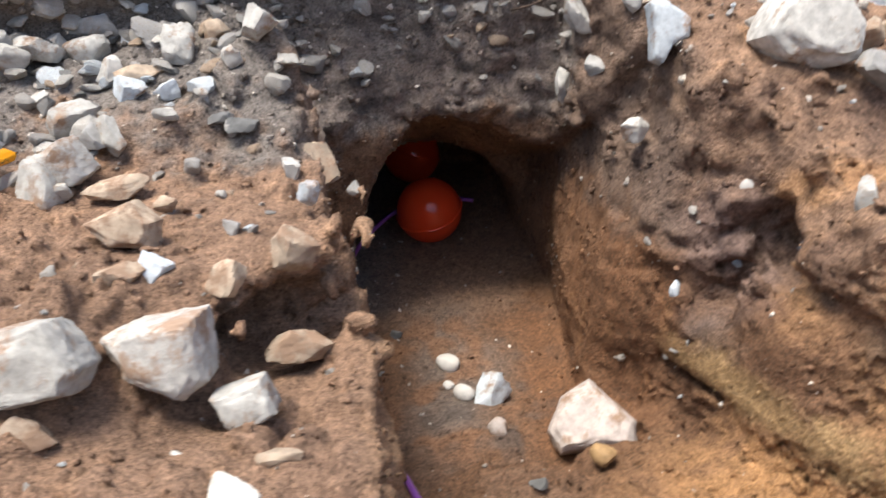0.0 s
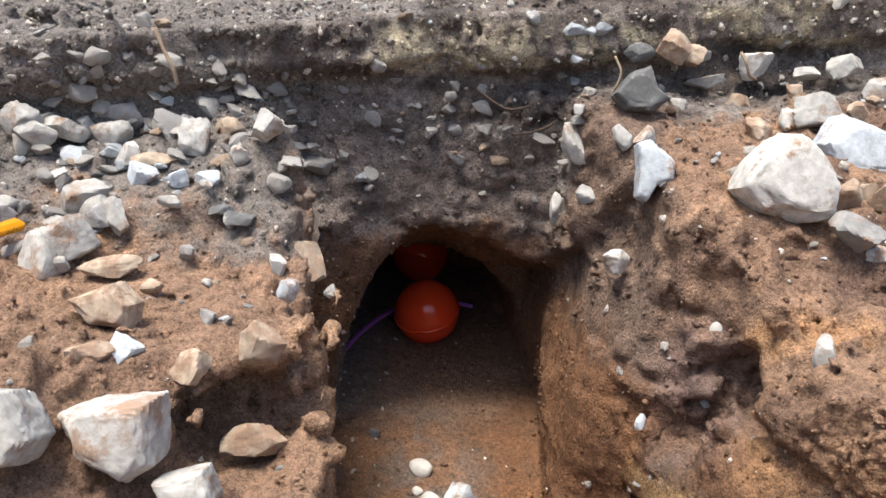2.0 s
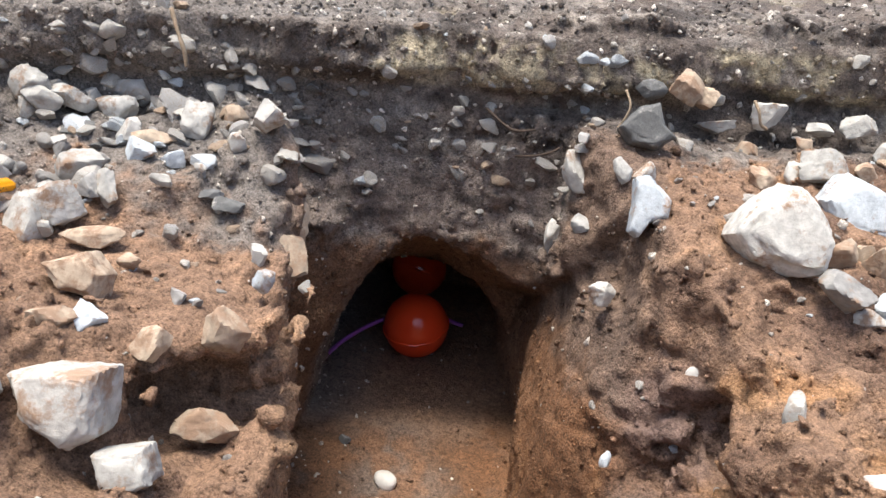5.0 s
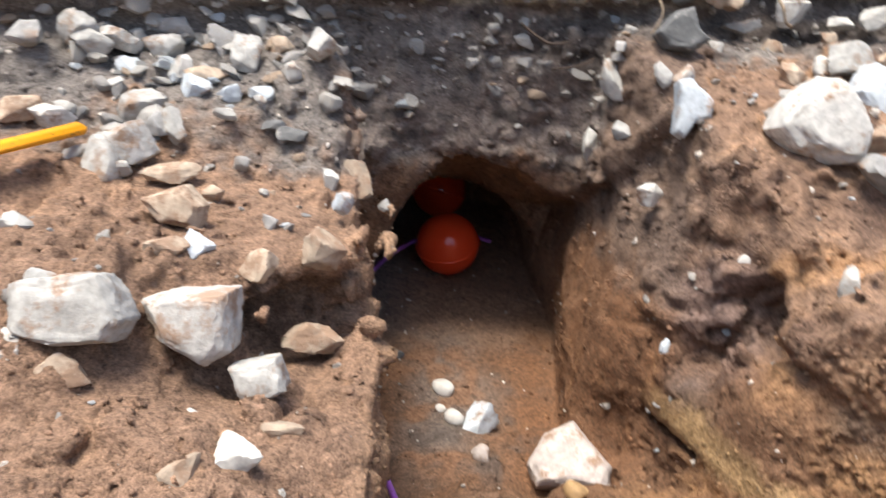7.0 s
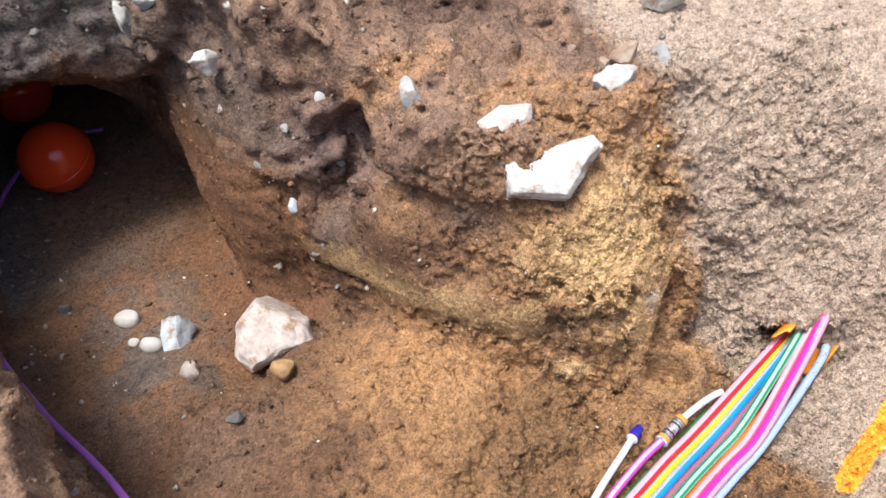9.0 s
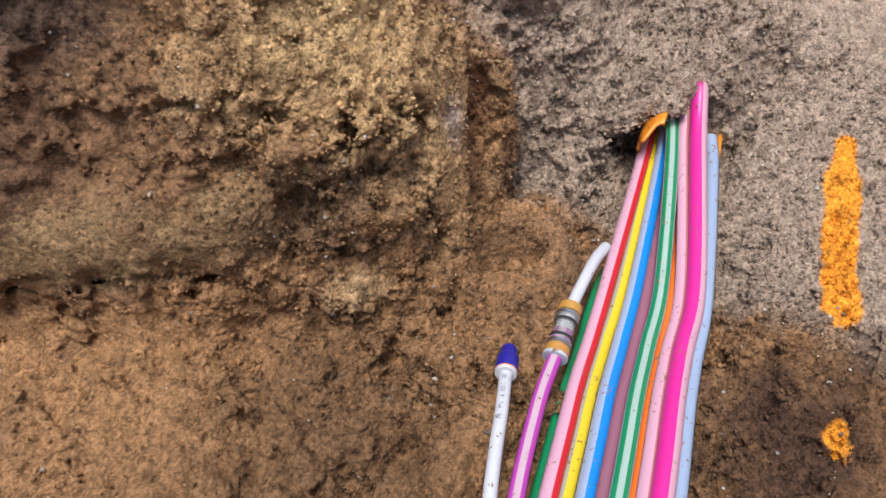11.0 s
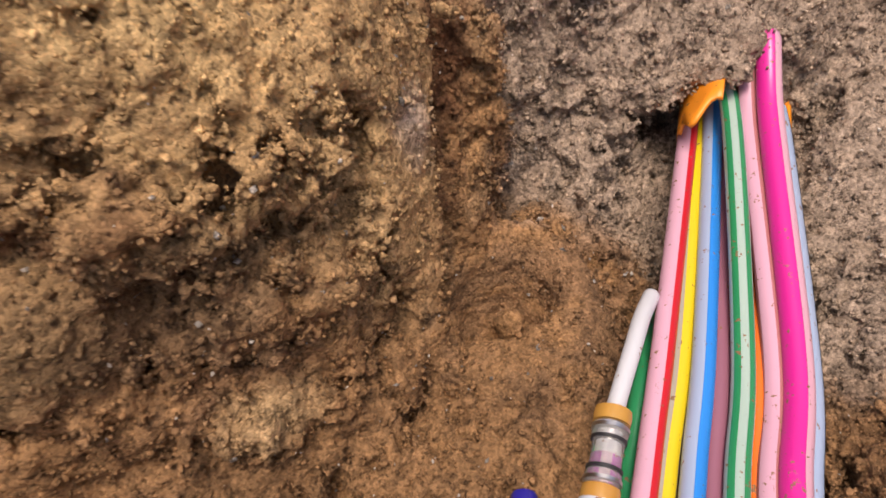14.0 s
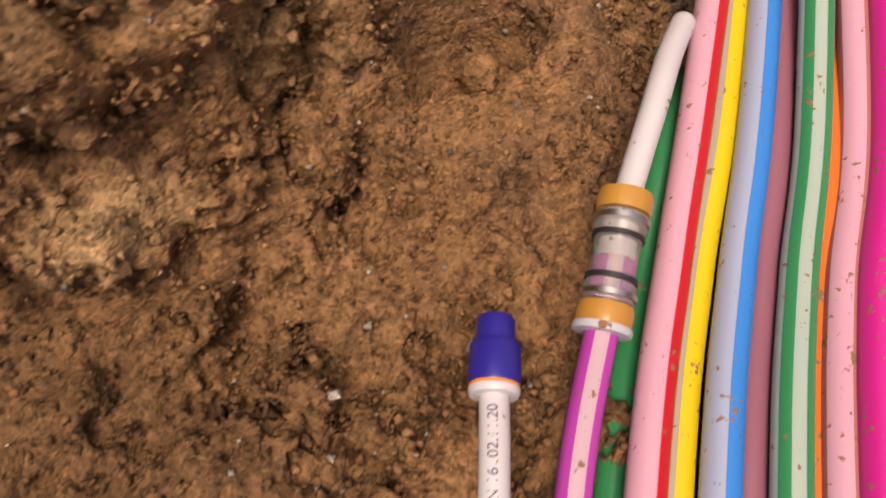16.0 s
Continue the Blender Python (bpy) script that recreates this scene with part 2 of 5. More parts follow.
def surface(lo, hi, step, fine):
    """Surface net of the ground over a box: points and quads."""
    axes = [np.arange(a, b + step / 2, step) for a, b in zip(lo, hi)]
    nx, ny, nz = (len(a) for a in axes)
    pad = max(2, round(0.03 / step))
    wide = [np.concatenate([a[0] - step * np.arange(pad, 0, -1), a, a[-1] + step * np.arange(1, pad + 1)]) for a in axes[:2]]
    h = blurred(height(*np.meshgrid(*wide, indexing="ij")), max(1, round(0.006 / step)))
    gx, gy = np.gradient(h, step)
    reach = max(1, round(0.025 / step))
    above, below = spread(h, reach, np.maximum)[pad:-pad, pad:-pad, None], spread(h, reach, np.minimum)[pad:-pad, pad:-pad, None]
    h = h[pad:-pad, pad:-pad]
    slope = np.sqrt(1 + np.minimum(gx * gx + gy * gy, 200))[pad:-pad, pad:-pad]
    v = np.empty((nx, ny, nz), np.float32)
    rows = max(1, 600000 // (ny * nz))
    for a in range(0, nx, rows):
        b = min(nx, a + rows)
        zz = axes[2][None, None, :]
        f = np.clip((zz - h[a:b, :, None]) / slope[a:b, :, None], zz - above[a:b], zz - below[a:b]).ravel()
        P = np.empty((b - a, ny, nz, 3))
        P[..., 0], P[..., 1], P[..., 2] = axes[0][a:b, None, None], axes[1][None, :, None], axes[2][None, None, :]
        P = P.reshape(-1, 3)
        low = f < 0.03
        f[low] = carve(P[low], f[low])
        near = np.abs(f) < 0.045
        f[near] += roughness(P[near], fine)
        v[a:b] = f.reshape(b - a, ny, nz)
    v = v.reshape(nx, ny, nz)
    s = v < 0
    c = [s[dx:nx - 1 + dx, dy:ny - 1 + dy, dz:nz - 1 + dz] for dx in (0, 1) for dy in (0, 1) for dz in (0, 1)]
    total = sum(k.astype(np.int8) for k in c)
    active = (total > 0) & (total < 8)
    ids = np.full(active.shape, -1, np.int64)
    idx = np.argwhere(active)
    ids[active] = np.arange(len(idx))
    corner = {(dx, dy, dz): v[idx[:, 0] + dx, idx[:, 1] + dy, idx[:, 2] + dz] for dx in (0, 1) for dy in (0, 1) for dz in (0, 1)}
    acc, cnt = np.zeros((len(idx), 3)), np.zeros(len(idx))
    for a in corner:
        for ax in range(3):
            if a[ax]:
                continue
            b = tuple(1 if i == ax else a[i] for i in range(3))
            va, vb = corner[a], corner[b]
            m = (va < 0) != (vb < 0)
            t = va[m] / (va[m] - vb[m])
            q = np.tile(np.array(a, float), (m.sum(), 1))
            q[:, ax] = t
            acc[m] += q
            cnt[m] += 1
    pts = np.array(lo) + (idx + acc / cnt[:, None]) * step
    quads = []
    for ax in range(3):
        u, w = [(1, 2), (2, 0), (0, 1)][ax]
        sl0, sl1 = [slice(None)] * 3, [slice(None)] * 3
        sl0[ax], sl1[ax] = slice(0, -1), slice(1, None)
        e0, e1 = s[tuple(sl0)], s[tuple(sl1)]
        e = np.argwhere(e0 != e1)
        shape = np.array(active.shape)
        ok = (e[:, u] > 0) & (e[:, w] > 0) & (e[:, u] < shape[u]) & (e[:, w] < shape[w])
        e = e[ok]
        flip = ~e0[tuple(e.T)]
        q = []
        for du, dw in ((1, 1), (0, 1), (0, 0), (1, 0)):
            k = e.copy()
            k[:, u] -= du
            k[:, w] -= dw
            q.append(ids[tuple(k.T)])
        q = np.stack(q, 1)
        q[flip] = q[flip][:, ::-1]
        quads.append(q)
    return pts, np.concatenate(quads)


def mesh_from(name, pts, quads):
    me = bpy.data.meshes.new(name)
    me.vertices.add(len(pts))
    me.vertices.foreach_set("co", np.asarray(pts, np.float32).ravel())
    me.loops.add(quads.size)
    me.loops.foreach_set("vertex_index", quads.ravel().astype(np.int32))
    me.polygons.add(len(quads))
    me.polygons.foreach_set("loop_start", np.arange(0, quads.size, 4, dtype=np.int32))
    me.update(calc_edges=True)
    me.validate()
    me.polygons.foreach_set("use_smooth", np.ones(len(me.polygons), bool))
    return me


def soil_colours(p):
    """Soil kind at each point, as a colour with some light and shade."""
    x, y, z = p[:, 0], p[:, 1], p[:, 2]
    w = 0.7 * vnoise(p, 9, 21) + 0.6 * vnoise(p, 26, 22) + 0.5 * vnoise(p, 70, 23) + 0.4 * vnoise(p, 160, 24)
    brown = np.array([0.225, 0.140, 0.092])
    dark = np.array([0.118, 0.096, 0.082])
    grey = np.array([0.165, 0.145, 0.128])
    ochre = np.array([0.335, 0.186, 0.085])
    red = np.array([0.140, 0.077, 0.044])
    sand = np.array([0.365, 0.280, 0.208])
    moss = np.array([0.34, 0.29, 0.20])
    col = np.tile(brown, (len(p), 1))

    def lay(c, k):
        k = np.clip(k, 0, 1)[:, None]
        col[:] = col * (1 - k) + c * k
    inside = smooth(0.03, -0.03, poly_distance(x, y, RIM))
    lay(np.array([0.140, 0.087, 0.059]), smooth(0.15, 0.9, w) * 0.7)
    lay(np.array([0.378, 0.231, 0.140]), smooth(-0.3, -1.0, w) * 0.6)
    lay(red, inside * smooth(0.34, 0.22, z + 0.05 * w))
    # brown to ochre near wall, lightened in colour to stand in for open skylight
    lay(np.array([0.336, 0.210, 0.119]), inside * smooth(0.04, -0.02, x + 0.02 * w) * smooth(0.62, 0.5, y) * smooth(0.03, 0.08, z))
    # the far bank: damp dark patches and a rusty one
    mott = vnoise(p, 15, 51) + 0.5 * vnoise(p, 40, 52) + 0.3 * w
    bank = smooth(0.17, 0.24, x) * smooth(0.46, 0.54, y) * smooth(0.20, 0.26, z)
    lay(np.array([0.115, 0.072, 0.052]), bank * smooth(0.05, 0.7, mott) * 0.8)
    lay(np.array([0.37, 0.205, 0.10]), bank * smooth(-0.25, -0.8, mott) * 0.7)
    # ochre sand towards the ducts
    oc = smooth(0.12, 0.26, x - 0.17 * smooth(0.10, 0.16, z) + 0.06 * w) * smooth(0.60, 0.46, y + 0.06 * w) * smooth(0.36, 0.28, z + 0.05 * w)
    lay(ochre, oc)
    lay(brown * 0.85, oc * smooth(0.2, 0.7, w) * 0.4)
    # grey sand of the old duct bed
    gs = smooth(0.54, 0.575, x + 0.012 * w + 0.10 * (y - 0.3) + 0.045 * smooth(0.28, 0.24, y))
    lay(sand, gs)
    def blob(c, r):
        return np.clip(1.25 - np.sqrt((((p - np.array(c)) / np.array(r)) ** 2).sum(1)) + 0.35 * w, 0, 1)
    clay = smooth(0.030, 0.018, along(p, [(a, b, c + 0.026) for a, b, c in LEDGE[:-1]]) + 0.006 * w)
    lay(np.array([0.30, 0.195, 0.095]), 0.9 * clay)
    # yellow clay, its colour brightened for the light on its upward faces
    lay(np.array([0.70, 0.49, 0.235]), 0.95 * blob((0.440, 0.392, 0.238), (0.062, 0.055, 0.055)))
    # paler tan that offsets, in colour, the shade around and under the lump
    lay(np.array([0.48, 0.32, 0.165]), 0.8 * blob((0.49, 0.405, 0.245), (0.05, 0.05, 0.07)))
    lay(np.array([0.52, 0.345, 0.17]), 0.9 * blob((0.470, 0.376, 0.170), (0.050, 0.040, 0.075)))
    # darker brown below the dug hollow, then two dark grey-brown patches on the bank
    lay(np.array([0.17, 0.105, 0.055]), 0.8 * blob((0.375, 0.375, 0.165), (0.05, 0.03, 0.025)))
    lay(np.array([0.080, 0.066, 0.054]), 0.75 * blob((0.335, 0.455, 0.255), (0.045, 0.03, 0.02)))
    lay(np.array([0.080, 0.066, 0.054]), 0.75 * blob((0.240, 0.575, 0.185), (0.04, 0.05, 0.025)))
    # darker brown floor by the ducts, with some of its shadow put into the colour
    lay(np.array([0.150, 0.085, 0.042]), 0.85 * blob((0.33, 0.33, 0.08), (0.13, 0.09, 0.05)))
    lay(np.array([0.52, 0.36, 0.19]), 0.8 * blob((0.398, 0.362, 0.116), (0.02, 0.014, 0.01)))
    lay(np.array([0.52, 0.42, 0.34]), 0.8 * blob((0.482, 0.366, 0.165), (0.011, 0.012, 0.016)))
    lay(np.array([0.50, 0.40, 0.32]), 0.7 * blob((0.535, 0.345, 0.100), (0.012, 0.012, 0.014)))
    lay(np.array([0.182, 0.125, 0.105]), 0.8 * blob((0.255, 0.605, 0.25), (0.06, 0.06, 0.07)))
    # dark red-brown along the crease
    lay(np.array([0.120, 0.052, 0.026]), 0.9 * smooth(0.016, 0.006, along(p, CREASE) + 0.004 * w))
    # very dark brown around the small hollow beside the ducts
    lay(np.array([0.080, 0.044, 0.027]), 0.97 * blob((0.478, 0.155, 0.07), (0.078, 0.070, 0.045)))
    lay(np.array([0.150, 0.132, 0.116]), 0.65 * blob((0.01, 0.74, 0.01), (0.07, 0.17, 0.04)))
    lay(np.array([0.154, 0.112, 0.084]), 0.35 * blob((0.06, 0.50, 0.05), (0.08, 0.08, 0.04)))
    bed = smooth(0.06, 0.03, z) * inside * smooth(0.56, 0.62, y)
    patch = vnoise(p, 22, 71) + 0.6 * vnoise(p, 60, 72) + 0.4 * w
    lay(np.array([0.205, 0.105, 0.055]), bed * smooth(0.1, 0.6, patch) * 0.7)
    lay(np.array([0.085, 0.070, 0.060]), bed * smooth(-0.2, -0.7, patch) * 0.7)
    # the red cut wall beside the tunnel's mouth, streaked downwards
    streak = vnoise(p * np.array([1.0, 1.0, 0.2]), 75, 41) + 0.6 * vnoise(p * np.array([1.0, 1.0, 0.3]), 190, 42)
    cut = smooth(0.085, 0.125, x + 0.01 * w) * smooth(0.25, 0.215, x) * smooth(0.56, 0.62, y) * smooth(1.02, 0.90, y)
    lay(np.array([0.150, 0.074, 0.037]), cut * smooth(0.27, 0.20, z + 0.03 * w) * (0.72 + 0.3 * streak))
    lay(np.array([0.215, 0.115, 0.056]), cut * smooth(0.25, 0.18, z) * smooth(0.55, 1.0, streak) * 0.7)
    # greyer soil at its top, where the overhang's shade is also painted in
    lay(np.array([0.120, 0.088, 0.070]), cut * smooth(0.20, 0.26, z + 0.03 * w) * 0.7)
    # a sprayed orange line
    t = np.clip(((x - 0.660) * -0.1 + (y - 0.204) * -0.033) / 0.01109, 0, 1.08)
    line = np.sqrt((x - 0.660 + 0.1 * t) ** 2 + (y - 0.204 + 0.033 * t) ** 2) + 0.004 * smooth(0.25, 0.1, t)
    spot = np.sqrt((x - 0.473) ** 2 + (y - 0.147) ** 2)
    lay(np.array([0.85, 0.33, 0.03]), smooth(0.0095, 0.0075, np.minimum(line, spot * 1.4) + 0.0025 * w) * smooth(0.75, 0.45, w))
    # black street soil with a mossy band
    st = smooth(-0.09, -0.04, y - wall_line(x) + 0.03 * w) * smooth(0.26, 0.31, z + 0.03 * w)
    lay(dark, st)
    lay(grey, st * smooth(-0.05, 0.35, w) * 0.8)
    lay(np.array([0.215, 0.172, 0.145]), st * smooth(0.43, 0.36, z + 0.03 * w) * 0.75)
    band = vnoise(p * np.array([0.25, 0.25, 1.0]), 60, 31) + 0.6 * vnoise(p, 90, 32)
    lay(np.array([0.052, 0.044, 0.039]), st * smooth(0.15, 0.6, band) * 0.8)
    lay(np.array([0.27, 0.235, 0.20]), st * smooth(-0.3, -0.8, band) * 0.8)
    lay(moss, st * smooth(-0.075, -0.055, z - street_level(x, y) + 0.012 * w) * smooth(-0.008, -0.024, z - street_level(x, y)) * smooth(-0.2, 0.35, w))
    lay(grey, smooth(-0.02, -0.16, x) * smooth(0.60, 0.70, y + 0.06 * w) * (1 - inside))
    return col


# ---- materials ----
def material(name, rough=0.8):
    m = bpy.data.materials.new(name)
    m.use_nodes = True
    b = m.node_tree.nodes["Principled BSDF"]
    b.inputs["Roughness"].default_value = rough
    return m, m.node_tree, b


def node(nt, kind, **inputs):
    n = nt.nodes.new(kind)
    for k, v in inputs.items():
        n.inputs[k.replace("_", " ")].default_value = v
    return n


def soil_material():
    m, nt, b = material("soil", 0.92)
    L = nt.links.new

    def calc(op, x, y, z=None):
        n = nt.nodes.new("ShaderNodeMath")
        n.operation = op
        for i, v in enumerate((x, y, z)):
            if v is None:
                continue
            if isinstance(v, (int, float)):
                n.inputs[i].default_value = v
            else:
                L(v, n.inputs[i])
        return n.outputs[0]

    at = nt.nodes.new("ShaderNodeVertexColor")
    at.layer_name = "soil"
    co = nt.nodes.new("ShaderNodeTexCoord")
    n1 = node(nt, "ShaderNodeTexNoise", Scale=90.0, Detail=8.0, Roughness=0.7)
    n2 = node(nt, "ShaderNodeTexNoise", Scale=520.0, Detail=5.0, Roughness=0.75)
    warp = nt.nodes.new("ShaderNodeVectorMath")
    warp.operation = "MULTIPLY_ADD"
    warp.inputs[1].default_value = (0.0016, 0.0016, 0.0016)
    L(n2.outputs["Color"], warp.inputs[0])
    L(co.outputs["Object"], warp.inputs[2])
    v1 = node(nt, "ShaderNodeTexVoronoi", Scale=330.0)
    v2 = node(nt, "ShaderNodeTexVoronoi", Scale=900.0)
    L(co.outputs["Object"], n1.inputs["Vector"])
    L(co.outputs["Object"], n2.inputs["Vector"])
    L(warp.outputs[0], v1.inputs["Vector"])
    L(warp.outputs[0], v2.inputs["Vector"])
    g1, g2 = nt.nodes.new("ShaderNodeSeparateColor"), nt.nodes.new("ShaderNodeSeparateColor")
    L(v1.outputs["Color"], g1.inputs[0])
    L(v2.outputs["Color"], g2.inputs[0])
    # relief: clods, crumbs, grains
    high = calc("ADD", calc("MULTIPLY", n1.outputs["Fac"], 1.1), calc("MULTIPLY", n2.outputs["Fac"], 0.5))
    high = calc("SUBTRACT", high, calc("MULTIPLY", v1.outputs["Distance"], 0.40))
    high = calc("SUBTRACT", high, calc("MULTIPLY", v2.outputs["Distance"], 0.18))
    # tone: grain by grain, with broad patches
    tone = calc("ADD", calc("MULTIPLY_ADD", n1.outputs["Fac"], 1.5, -0.30), calc("MULTIPLY", calc("SUBTRACT", n2.outputs["Fac"], 0.5), 1.0))
    tone = calc("ADD", tone, calc("MULTIPLY", calc("SUBTRACT", g1.outputs[0], 0.5), 0.5))
    tone = calc("ADD", tone, calc("MULTIPLY", calc("SUBTRACT", g2.outputs[0], 0.5), 0.7))
    tone = calc("ADD", tone, 0.62)
    tone = calc("MAXIMUM", tone, 0.18)
    mul = nt.nodes.new("ShaderNodeVectorMath")
    mul.operation = "SCALE"
    L(at.outputs["Color"], mul.inputs[0])
    L(tone, mul.inputs["Scale"])
    L(mul.outputs[0], b.inputs["Base Color"])
    bump = node(nt, "ShaderNodeBump", Strength=1.0, Distance=0.0034)
    L(high, bump.inputs["Height"])
    L(bump.outputs[0], b.inputs["Normal"])
    b.inputs["Specular IOR Level"].default_value = 0.2
    return m


SOIL = soil_material()


def ground_part(name, lo, hi, step, fine=False, cuts=()):
    pts, quads = surface(lo, hi, step, fine)
    for cut in cuts:
        mid = pts[quads].mean(1)
        inside = np.all((mid > np.array(cut[0])) & (mid < np.array(cut[1])), axis=1)
        quads = quads[~inside]
    me = mesh_from(name, pts, quads)
    co = np.empty(len(me.vertices) * 3, np.float32)
    me.vertices.foreach_get("co", co)
    c = np.ones((len(me.vertices), 4), np.float32)
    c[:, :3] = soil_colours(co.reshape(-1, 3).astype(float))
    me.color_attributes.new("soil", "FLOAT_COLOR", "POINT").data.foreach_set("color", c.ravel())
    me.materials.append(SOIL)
    return new(name, me)


CORE = ((-0.74, 0.13, -0.03), (0.86, 1.20, 0.76))
FINE = ((0.23, 0.10, 0.02), (0.71, 0.49, 0.36))


def shrunk(box, by):
    return tuple(v + by for v in box[0]), tuple(v - by for v in box[1])


ground = ground_part("ground", (-1.3, -0.7, -0.04), (1.3, 1.60, 0.96), 0.016, cuts=(shrunk(CORE, 0.016),))
tagged(ground, "dug brown soil around a trench beside a street", "ground", kind="structure")
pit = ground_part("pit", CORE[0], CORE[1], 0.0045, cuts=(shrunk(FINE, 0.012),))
tagged(pit, "stony brown soil with a dug pit and a tunnel below the dark street edge", "pit", kind="structure")
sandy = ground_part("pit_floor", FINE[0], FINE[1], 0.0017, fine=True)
tagged(sandy, "crumbly ochre sand floor and side of the dug pit", "ground", kind="structure")

# the ground beyond, out to the horizon
bm = bmesh.new()
inner = [bm.verts.new(v) for v in ((-1.28, -0.68, 0.47), (1.28, -0.68, 0.602), (1.28, 1.58, 0.67), (-1.28, 1.58, 0.538))]
outer = [bm.verts.new((x, y, 0.5)) for x, y in ((-120, -120), (120, -120), (120, 120), (-120, 120))]
for i in range(4):
    bm.faces.new((outer[i], outer[(i + 1) % 4], inner[(i + 1) % 4], inner[i]))
me = bpy.data.meshes.new("road")
bm.to_mesh(me)
c = np.ones((8, 4), np.float32)
c[:, :3] = (0.10, 0.085, 0.07)
me.color_attributes.new("soil", "FLOAT_COLOR", "POINT").data.foreach_set("color", c.ravel())
me.materials.append(SOIL)
tagged(new("road", me), "bare dark earth and gravel beyond the trench", "ground", kind="structure")

# unseen plain wall closing the place behind the camera, added to dim the tunnel
m, nt, b = material("grey_render", 0.9)
wn1 = node(nt, "ShaderNodeTexNoise", Scale=6.0, Detail=8.0, Roughness=0.7)
ramp = nt.nodes.new("ShaderNodeMapRange")
ramp.inputs["To Min"].default_value, ramp.inputs["To Max"].default_value = 0.30, 0.46
nt.links.new(wn1.outputs["Fac"], ramp.inputs["Value"])
nt.links.new(ramp.outputs[0], b.inputs["Base Color"])
bm = bmesh.new()
bmesh.ops.create_cube(bm, size=1)
for v in bm.verts:
    v.co = Vector((v.co.x * 9.0, v.co.y * 0.24 - 3.2, v.co.z * 1.4 + 1.18))
me = bpy.data.meshes.new("wall_south")
bm.to_mesh(me)
bm.free()
me.materials.append(m)
tagged(new("wall_south", me), "unseen plain grey rendered wall added to hold back low sky light", "wall", kind="structure")

# ---- materials of things ----
def speckled(name, base, dirt=(0.25, 0.165, 0.11), cover=0.55, rough=0.75, scale=40.0, bump=0.7, grain=0.3):
    """Stone: a base colour with mineral grain and patches of soil stuck on it."""
    m, nt, b = material(name, rough)
    L = nt.links.new
    co = nt.nodes.new("ShaderNodeTexCoord")
    inf = nt.nodes.new("ShaderNodeObjectInfo")
    off = nt.nodes.new("ShaderNodeVectorMath")
    off.operation = "MULTIPLY_ADD"
    off.inputs[1].default_value = (1, 1, 1)
    L(co.outputs["Object"], off.inputs[0])
    rnd = nt.nodes.new("ShaderNodeMath")
    rnd.operation = "MULTIPLY"
    rnd.inputs[1].default_value = 37.0
    L(inf.outputs["Random"], rnd.inputs[0])
    L(rnd.outputs[0], off.inputs[2])
    n1 = node(nt, "ShaderNodeTexNoise", Scale=scale, Detail=6.0, Roughness=0.65)
    n2 = node(nt, "ShaderNodeTexNoise", Scale=scale * 9, Detail=5.0, Roughness=0.7)
    n3 = node(nt, "ShaderNodeTexNoise", Scale=scale * 2.5, Detail=4.0, Roughness=0.6)
    for n in (n1, n2, n3):
        L(off.outputs[0], n.inputs["Vector"])
    tone = nt.nodes.new("ShaderNodeMapRange")
    tone.inputs["From Min"].default_value, tone.inputs["From Max"].default_value = 0.3, 0.7
    tone.inputs["To Min"].default_value, tone.inputs["To Max"].default_value = 1 - grain, 1 + grain * 0.6
    L(n3.outputs["Fac"], tone.inputs["Value"])
    own = nt.nodes.new("ShaderNodeMapRange")
    own.inputs["To Min"].default_value, own.inputs["To Max"].default_value = 0.72, 1.08
    L(inf.outputs["Random"], own.inputs["Value"])
    k = nt.nodes.new("ShaderNodeMath")
    k.operation = "MULTIPLY"
    L(tone.outputs[0], k.inputs[0])
    L(own.outputs[0], k.inputs[1])
    sc = nt.nodes.new("ShaderNodeVectorMath")
    sc.operation = "SCALE"
    sc.inputs[0].default_value = base
    L(k.outputs[0], sc.inputs["Scale"])
    ramp = nt.nodes.new("ShaderNodeMapRange")
    ramp.inputs["From Min"].default_value, ramp.inputs["From Max"].default_value = cover, cover + 0.13
    mixn = nt.nodes.new("ShaderNodeMath")
    mixn.operation = "MULTIPLY_ADD"
    mixn.inputs[1].default_value = 0.25
    L(n2.outputs["Fac"], mixn.inputs[0])
    L(n1.outputs["Fac"], mixn.inputs[2])
    L(mixn.outputs[0], ramp.inputs["Value"])
    mix = nt.nodes.new("ShaderNodeMix")
    mix.data_type = "RGBA"
    L(ramp.outputs[0], mix.inputs["Factor"])
    L(sc.outputs[0], mix.inputs["A"])
    mix.inputs["B"].default_value = (*dirt, 1)
    L(mix.outputs["Result"], b.inputs["Base Color"])
    bp = node(nt, "ShaderNodeBump", Strength=bump, Distance=0.003)
    L(mixn.outputs[0], bp.inputs["Height"])
    L(bp.outputs[0], b.inputs["Normal"])
    b.inputs["Specular IOR Level"].default_value = 0.25
    return m


